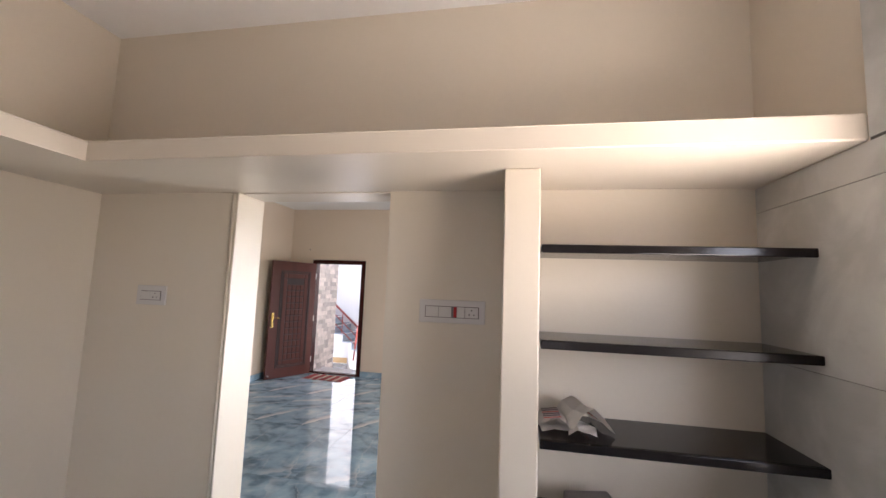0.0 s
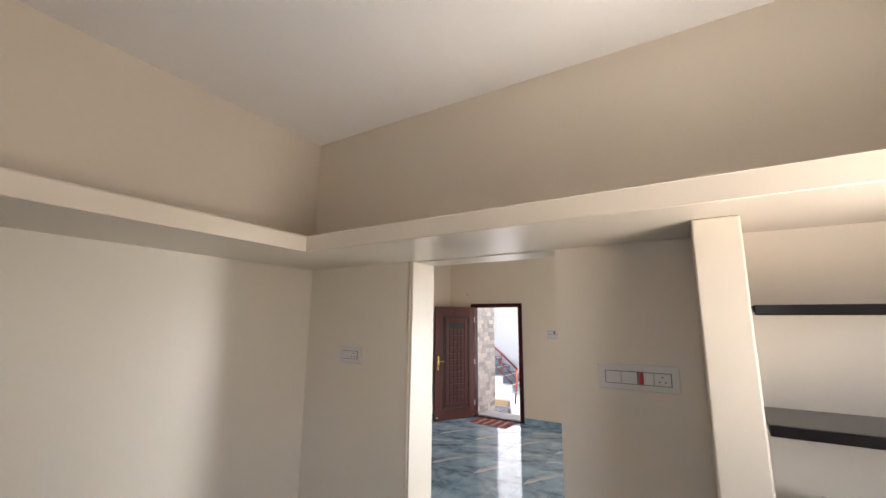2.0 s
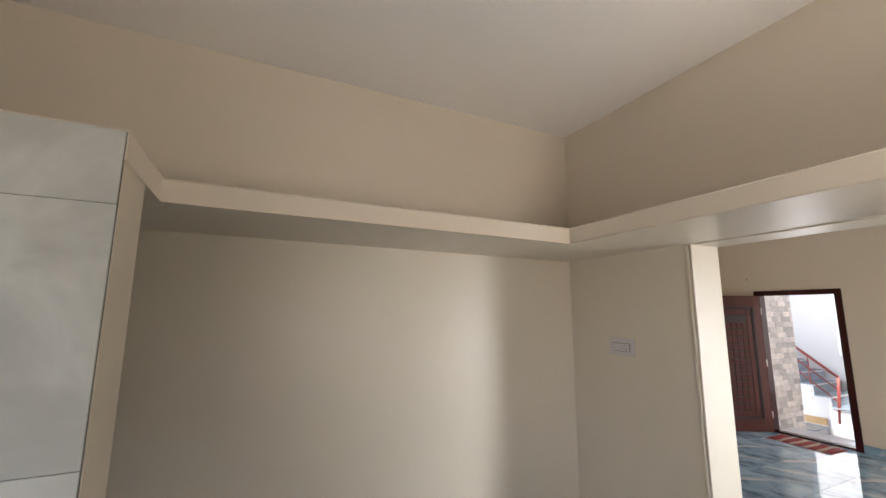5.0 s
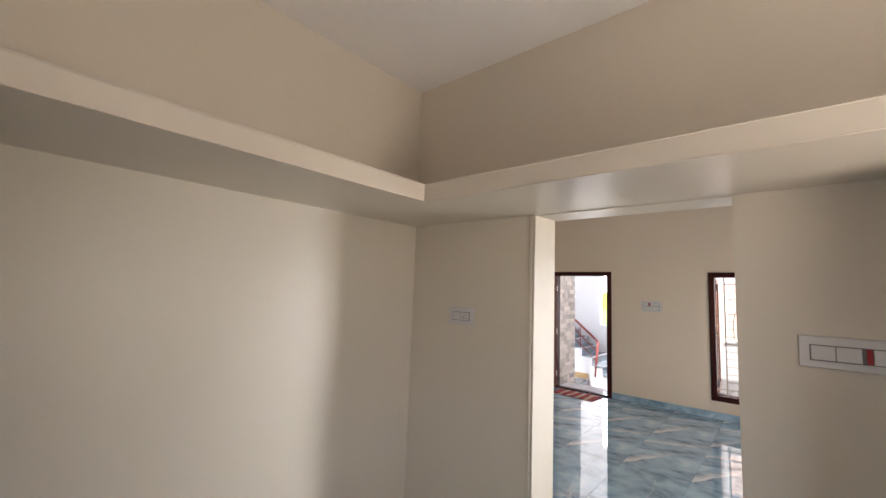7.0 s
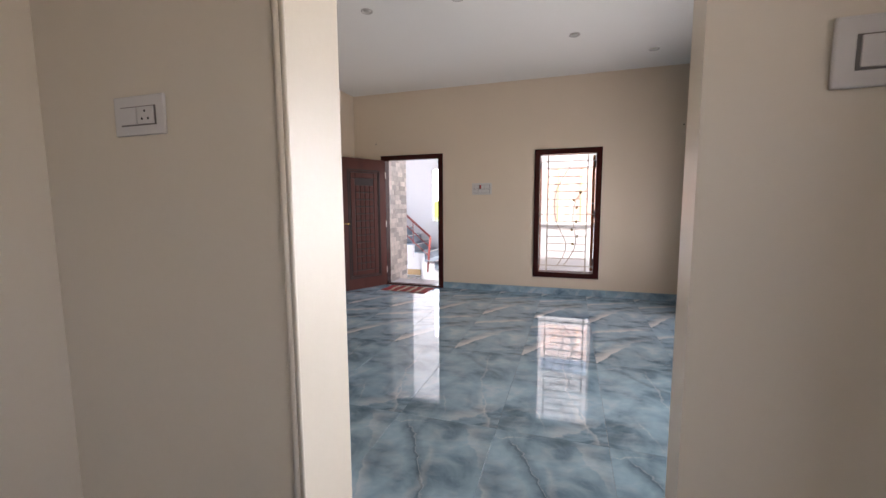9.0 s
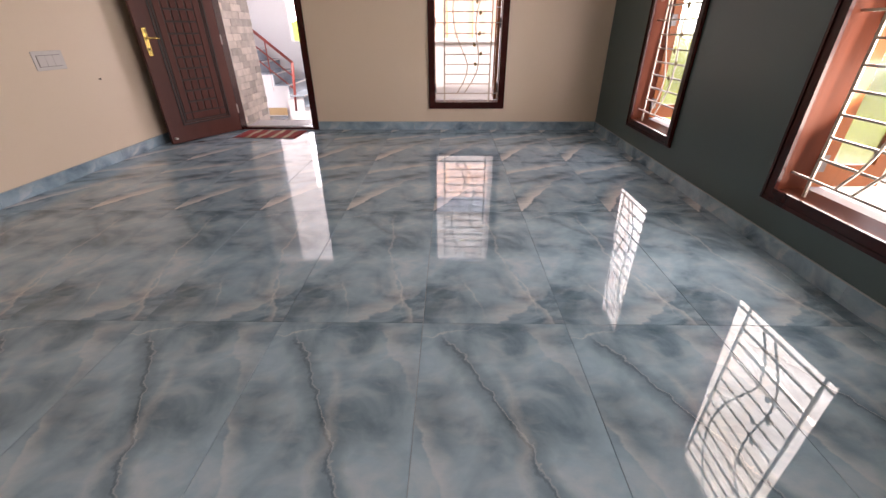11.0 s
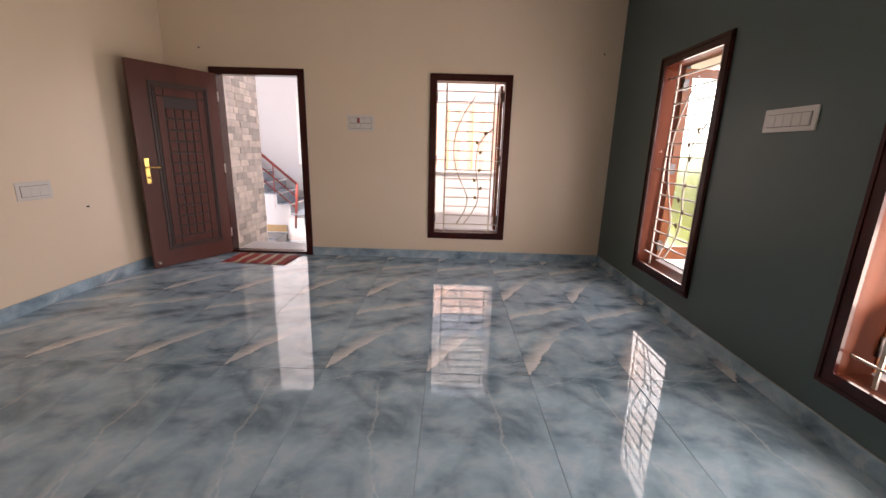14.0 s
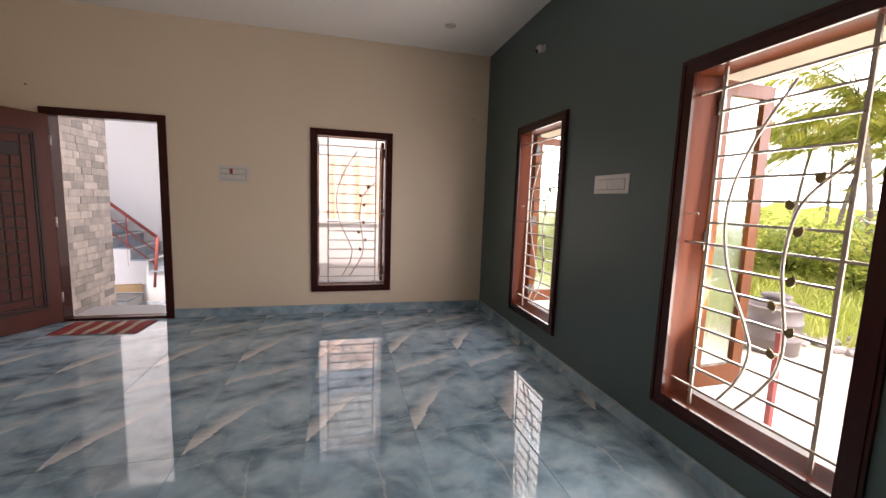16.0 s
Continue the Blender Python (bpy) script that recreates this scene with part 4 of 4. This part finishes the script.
part("base_plate", bbox(-0.08, 0.08, -0.08, 0.08, 0, 0.015, 0.003), RAILRED, pole)


def rock_mesh(seed):
    bm = bmesh.new()
    bmesh.ops.create_icosphere(bm, subdivisions=1, radius=1.0)
    r = random.Random(seed)
    for v in bm.verts:
        v.co *= r.uniform(0.65, 1.15)
        v.co.z *= 0.55
    return mesh("rubble_stone", bm, RUBBLE)


rocks = [rock_mesh(s) for s in range(4)]
rng = random.Random(11)
for k in range(70):
    a = rng.uniform(0, 1)
    s = rng.uniform(0.05, 0.17)
    x, y = 8.0 + a * 2.2 + rng.gauss(0, 0.35), -0.2 - a * 1.6 + rng.gauss(0, 0.35)
    ob = part("rubble_stone", rocks[k % 4], None, m=Matrix.Translation((x, y, -0.6 + s * 0.3)) @ pose(0, 0, 0, 0, 0, rng.uniform(0, 360)) @ Matrix.Scale(s, 4))
    tagged(ob, "loose grey rubble stone on the ground", "stone", "rubble heap")


def blades(name, area, count, h0, h1, mat, label, seed, keep):
    r = random.Random(seed)
    verts, faces = [], []
    while len(faces) < count * 2:
        x, y = r.uniform(area[0], area[1]), r.uniform(area[2], area[3])
        if not keep(x, y):
            continue
        h, w, a, b = r.uniform(h0, h1), r.uniform(0.008, 0.02), r.uniform(0, 6.28), r.uniform(0, 6.28)
        dx, dy, bx, by = math.cos(a) * w, math.sin(a) * w, math.cos(b) * h * 0.5, math.sin(b) * h * 0.5
        n = len(verts)
        verts += [(x - dx, y - dy, -0.6), (x + dx, y + dy, -0.6), (x + bx * 0.4 + dx * 0.7, y + by * 0.4 + dy * 0.7, -0.6 + h * 0.65),
                  (x + bx * 0.4 - dx * 0.7, y + by * 0.4 - dy * 0.7, -0.6 + h * 0.65), (x + bx, y + by, -0.6 + h)]
        faces += [(n, n + 1, n + 2, n + 3), (n + 3, n + 2, n + 4)]
    data = bpy.data.meshes.new(name)
    data.from_pydata(verts, [], faces)
    data.materials.append(mat)
    tagged(new(name, data), label, "grass", kind="stuff")


def meadow(x, y):
    return (x - 8.6) + 0.9 * (y + 0.6) > 0.4 * noise.noise(Vector((x * 0.8, y * 0.8, 0)))


blades("grass", (7, 26, -4, 22), 70000, 0.12, 0.45, GRASSLEAF, "rough sunlit yellow-green grass", 3, meadow)


def bush(x, y, s, seed):
    r = random.Random(seed)
    top_ob = thing("bush", pose(x, y, -0.6), "dense bright green wild bush", "bush", "bushes in the field")
    bm = bmesh.new()
    tips = []
    for k in range(9):
        a, l = r.uniform(0, 6.28), r.uniform(0.5, 1.0) * s
        tip = Vector((math.cos(a) * l * 0.75, math.sin(a) * l * 0.75, l * r.uniform(0.7, 1.25)))
        tube(bm, [(0, 0, 0), tip * 0.5 + Vector((0, 0, 0.1 * s)), tip], 0.02 * s, 5, r2=0.006 * s)
        tips.append(tip)
    part("stems", bm, BARK, top_ob)
    verts, faces = [], []
    for k in range(1500):
        tip = r.choice(tips) * r.uniform(0.35, 1.05)
        p = tip + Vector((r.gauss(0, 0.17), r.gauss(0, 0.17), r.gauss(0, 0.15))) * s
        p.z = max(p.z, 0.02)
        u = Vector((r.gauss(0, 1), r.gauss(0, 1), r.gauss(0, 0.5))).normalized() * 0.05 * s
        w = u.cross(Vector((r.gauss(0, 1), r.gauss(0, 1), 1))).normalized() * 0.02 * s
        n = len(verts)
        verts += [tuple(p - u), tuple(p + w), tuple(p + u), tuple(p - w)]
        faces.append((n, n + 1, n + 2, n + 3))
    data = bpy.data.meshes.new("foliage")
    data.from_pydata(verts, [], faces)
    data.materials.append(BUSHLEAF)
    part("foliage", data, None, top_ob)
    return top_ob


seeds = [bush(13.0, 4.6, 1.3, s) if s == 0 else bush(14.2, 2.2, 1.5, s) for s in range(2)]
rng = random.Random(21)
for k in range(64):
    d, az = rng.uniform(12.5, 28), radians(rng.uniform(24, 76))
    copy_thing(seeds[k % 2], pose(1.7 + d * math.sin(az), -4.7 + d * math.cos(az), -0.6, 0, 0, rng.uniform(0, 360)) @ Matrix.Scale(rng.uniform(0.75, 1.25), 4))


def palm(x, y, h, lean, seed, count=17):
    r = random.Random(seed)
    top_ob = thing("coconut_palm", pose(x, y, -0.6), "tall coconut palm with drooping fronds", "palm tree", "coconut palms in the field")
    bm = bmesh.new()
    pts = [(lean[0] * t * t, lean[1] * t * t, h * t) for t in [i / 10 for i in range(11)]]
    tube(bm, pts, 0.085, 10, r2=0.06)
    part("trunk", bm, TRUNK, top_ob)
    head = Vector(pts[-1])
    for k in range(count):
        a, up = k * 2.4 + r.uniform(-0.2, 0.2), r.uniform(-0.25, 1.1)
        length = r.uniform(2.7, 3.7)
        d = Vector((math.cos(a), math.sin(a), 0))
        spine = []
        for i in range(13):
            t = i / 12
            spine.append(head + d * length * (t * math.cos(up * (1 - t * 0.5))) + Vector((0, 0, length * (math.sin(up) * t - (0.35 + 0.55 * r.random() * 0.3) * t * t * (1.25 - 0.3 * up)))))
        verts, faces = [], []
        side = d.cross(Vector((0, 0, 1)))
        for i in range(12):
            for q in range(5):
                t = (i + q / 5) / 12
                p = spine[i].lerp(spine[i + 1], q / 5)
                ll = 0.62 * math.sin(math.pi * min(1, 0.12 + t * 0.86)) ** 0.7
                for s in (-1, 1):
                    droop = r.uniform(0.25, 0.75)
                    tip = p + (side * s * 0.75 + d * 0.5) * ll + Vector((0, 0, -ll * droop))
                    w = d * 0.024
                    n = len(verts)
                    mid = p.lerp(tip, 0.5) + Vector((0, 0, 0.05))
                    verts += [tuple(p - w), tuple(p + w), tuple(mid + w), tuple(mid - w), tuple(tip)]
                    faces += [(n, n + 1, n + 2, n + 3), (n + 3, n + 2, n + 4)]
        data = bpy.data.meshes.new("frond")
        data.from_pydata(verts, [], faces)
        data.materials.append(PALMLEAF)
        fr = part("frond", data, None, top_ob)
        bm = bmesh.new()
        tube(bm, spine, 0.022, 5, r2=0.005)
        part("midrib", bm, BUSHLEAF, fr)
    return top_ob


for px, py, ph, plean, pseed in ((18.8, 5.6, 5.9, (0.6, -0.4), 1), (15.9, 3.0, 6.0, (-0.3, 0.5), 2), (21.5, 8.9, 6.2, (0.9, 0.2), 3), (22.5, 4.6, 5.0, (0.3, -0.8), 4),
                                 (17.5, 9.5, 6.4, (-0.5, 0.2), 5), (27.0, 11.0, 7.6, (0.4, 0.5), 6), (26.5, 7.0, 6.6, (0.7, 0.9), 7), (19.8, 2.4, 5.2, (0.2, 0.6), 8), (12.5, 9.5, 6.5, (0.3, 0.4), 9)):
    palm(px, py, ph * 0.82, plean, pseed, 23)


def shed(x, y, w, d, h, mat, label, rz):
    top_ob = thing("shed", pose(x, y, -0.6, 0, 0, rz), label, "shed")
    part("wall", bbox(-w / 2, w / 2, -d / 2, d / 2, 0, h), mat, top_ob)
    bm = bmesh.new()
    v = [bm.verts.new(c) for c in ((-w / 2 - 0.2, -d / 2 - 0.2, h), (w / 2 + 0.2, -d / 2 - 0.2, h), (w / 2 + 0.2, d / 2 + 0.2, h), (-w / 2 - 0.2, d / 2 + 0.2, h), (-w / 2 - 0.2, 0, h + 0.7), (w / 2 + 0.2, 0, h + 0.7))]
    for q in ((0, 1, 5, 4), (2, 3, 4, 5), (0, 4, 3), (1, 2, 5), (3, 2, 1, 0)):
        bm.faces.new([v[i] for i in q])
    part("roof", bm, ROOFSHEET, top_ob)


shed(41, 16.5, 3.5, 3, 1.5, TEALSHEET, "low teal painted shed beyond the field", 35)
for k, z in enumerate((2.55, 2.75, 3.0)):
    bm = bmesh.new()
    tube(bm, [(26 + (k - 1) * 0.1 + 0.0 * s, 26 - s * 4.2, z - 0.25 * math.sin(math.pi * s / 10)) for s in range(11)], 0.014, 5)
    tagged(part("power_line", bm, CABLE), "thin black power line across the field", "cable", "power lines")
for y in (26, -16):
    pp = thing("utility_pole", pose(26, y, -0.6), "plain grey concrete utility pole", "pole", "utility poles")
    bm = bmesh.new()
    tube(bm, [(0, 0, 0), (0, 0, 3.9)], 0.12, 8, r2=0.09)
    part("shaft", bm, CONCRETE, pp)
    part("cross_arm", bbox(-0.4, 0.4, -0.05, 0.05, 3.1, 3.2), CONCRETE, pp)
bm = bmesh.new()
r = random.Random(77)
prev = None
ridge = []
for k in range(140):
    a = radians(-20 + k * 1.0)
    ridge.append((1.7 + 70 * math.sin(a), -4.7 + 70 * math.cos(a), 1.2 + 2.2 * abs(noise.noise(Vector((k * 0.21, 0, 0)))) + r.random() * 0.8))
lo = [bm.verts.new((x, y, -0.8)) for x, y, z in ridge]
hi = [bm.verts.new((x, y, z)) for x, y, z in ridge]
for i in range(139):
    bm.faces.new((lo[i], lo[i + 1], hi[i + 1], hi[i]))
tagged(part("backdrop", bm, BUSHLEAF), "far line of green trees on the horizon", "trees", kind="structure")

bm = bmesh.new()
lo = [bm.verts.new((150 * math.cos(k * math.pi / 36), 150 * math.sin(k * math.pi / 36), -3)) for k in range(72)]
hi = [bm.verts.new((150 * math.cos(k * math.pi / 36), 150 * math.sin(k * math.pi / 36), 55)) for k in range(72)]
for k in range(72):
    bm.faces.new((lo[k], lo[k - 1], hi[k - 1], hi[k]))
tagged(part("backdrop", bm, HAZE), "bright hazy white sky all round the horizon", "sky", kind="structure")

# ---- pieces: floor tiles, skirting, wall tiles, cladding ----
TX, TY, JOINT = 0.61, 1.2, 0.0016
tile_cache = {}


def tile_piece(name, parent, cx, cy, x0, x1, y0, y1, mat, thick, m=None):
    """A bevelled tile about its nominal centre, cut to x0..x1, y0..y1; alike tiles share a mesh."""
    key = (name, mat.name, round(x0 - cx, 3), round(x1 - cx, 3), round(y0 - cy, 3), round(y1 - cy, 3), thick)
    if key not in tile_cache:
        bm = bbox(x0 - cx + JOINT / 2, x1 - cx - JOINT / 2, y0 - cy + JOINT / 2, y1 - cy - JOINT / 2, -thick, 0.0, 0.0010, 1)
        tile_cache[key] = mesh(name, bm, mat)
    ob = new(name, tile_cache[key])
    ob.matrix_basis = (m or Matrix()) @ Matrix.Translation((cx, cy, 0))
    ob.parent = parent
    return ob


def pave(x0, x1, y0, y1):
    for i in range(-12, 12):
        for j in range(-12, 12):
            ax, ay = 1.53 + i * TX, -3.77 + j * TY
            a, b, c, d = max(ax, x0), min(ax + TX, x1), max(ay, y0), min(ay + TY, y1)
            if b - a > 0.01 and d - c > 0.01:
                tile_piece("floor_tile", floor_ob, ax + TX / 2, ay + TY / 2, a, b, c, d, TILE_CRACK if j < 0 else (TILE_SOFT if j == 0 else TILE), 0.008)


pave(HX0, HX1, HY0, HY1)
pave(OPEN[0], OPEN[1], KY1, HY0)
pave(KX0, KX1, KY0, KY1)

base = tagged(new("baseboard"), "blue-grey marble tile skirting round the hall", "skirting", kind="structure")
SK = 0.098


def skirt(m, length):
    """Skirting tiles along local x, standing off a wall whose face is local y = 0."""
    x = 0.0
    while x < length - 0.01:
        e = min(x + 1.2, length)
        ob = tile_piece("skirting_tile", base, x + 0.6, 0.0, x, e, 0.0, SK, TILE_EDGE, 0.009, m @ pose(0, -0.009, 0, 90, 0, 0))
        x = e
    part("cap", bbox(0, length, -0.0085, 0.0, SK - 0.001, SK + 0.003), GROUT, base, "pale cement line on the skirting", m)


skirt(pose(dx1, 0, 0), HX1 - dx1)
skirt(pose(HX0, 0, 0), dx0 - HX0)
skirt(pose(HX1, 0, 0, 0, 0, -90), -HY0)
skirt(pose(HX0, HY0, 0, 0, 0, 90), -HY0)
skirt(pose(OPEN[0], HY0, 0, 0, 0, 180), OPEN[0] - HX0)
skirt(pose(HX1, HY0, 0, 0, 0, 180), HX1 - OPEN[1])

# kitchen wall tiles: rows 0.6 high
cladding = tagged(new("wall_tiling"), "pale grey marble-print kitchen wall tiles", "wall tiles", kind="structure")


def wall_tiles(m, u0, u1, rows, start):
    for z0, z1 in rows:
        u = start
        while u < u1:
            a, b = max(u, u0), min(u + 1.2, u1)
            if b - a > 0.01:
                tile_piece("wall_tile", cladding, u + 0.6, z0 + 0.3, a, b, z0, z1, WALLTILE, 0.007, m)
            u += 1.2


ROWS = [(0.002, 0.20), (0.20, 0.80), (0.80, 1.40), (1.40, 2.0), (2.0, 2.107)]
em = Matrix(((0, 0, -1, KX1 - 0.008), (-1, 0, 0, KY1), (0, 1, 0, 0), (0, 0, 0, 1)))
part("tile_bed", bbox(KX1 - 0.004, KX1 + 0.001, -5.85, KY1, 0, 2.107), PALEGROUT, cladding)
wall_tiles(em, 0.0, 0.70, ROWS, 0.0)
part("tile_bed", bbox(KX1 - 0.004, KX1 + 0.001, -5.84, -5.716, 2.107, CEIL), PALEGROUT, cladding)
wall_tiles(em, 0.566, 0.69, [(2.115, 2.6), (2.6, 3.068)], 0.0)
sm = Matrix(((0, 0, 1, 1.396), (1, 0, 0, -7.53), (0, 1, 0, 0), (0, 0, 0, 1)))
part("tile_bed", bbox(1.384, 1.389, KY0 + 0.01, -7.534, 0, 2.187), PALEGROUT, cladding)
wall_tiles(sm, KY0 + 7.53 + 0.02, -0.004, [(0.002, 0.20), (0.20, 0.80), (0.80, 1.40), (1.40, 2.0), (2.0, 2.187)], -2.4)

# stone cladding tiles on the wall beside the door
rng = random.Random(31)
stone_cache = {}
COURSE = 0.092
for k in range(44):
    z, y = -0.598 + k * COURSE, 0.24 - rng.choice((0.0, 0.12, 0.2))
    while y < 1.9:
        w = rng.choice((0.12, 0.2, 0.24, 0.3))
        a, b = max(y, 0.235), min(y + w, 1.90)
        y += w
        if b - a < 0.03:
            continue
        key = (round(b - a, 2), rng.randrange(3))
        if key not in stone_cache:
            d = 0.012 + 0.0025 * key[1]
            stone_cache[key] = mesh("stone_tile", bbox(0, d, 0.002, key[0] - 0.002, 0.002, COURSE - 0.002, 0.003, 1), STONE)
        ob = new("stone_tile", stone_cache[key])
        ob.matrix_basis = pose(-1.436, a, z)
        ob.parent = clad
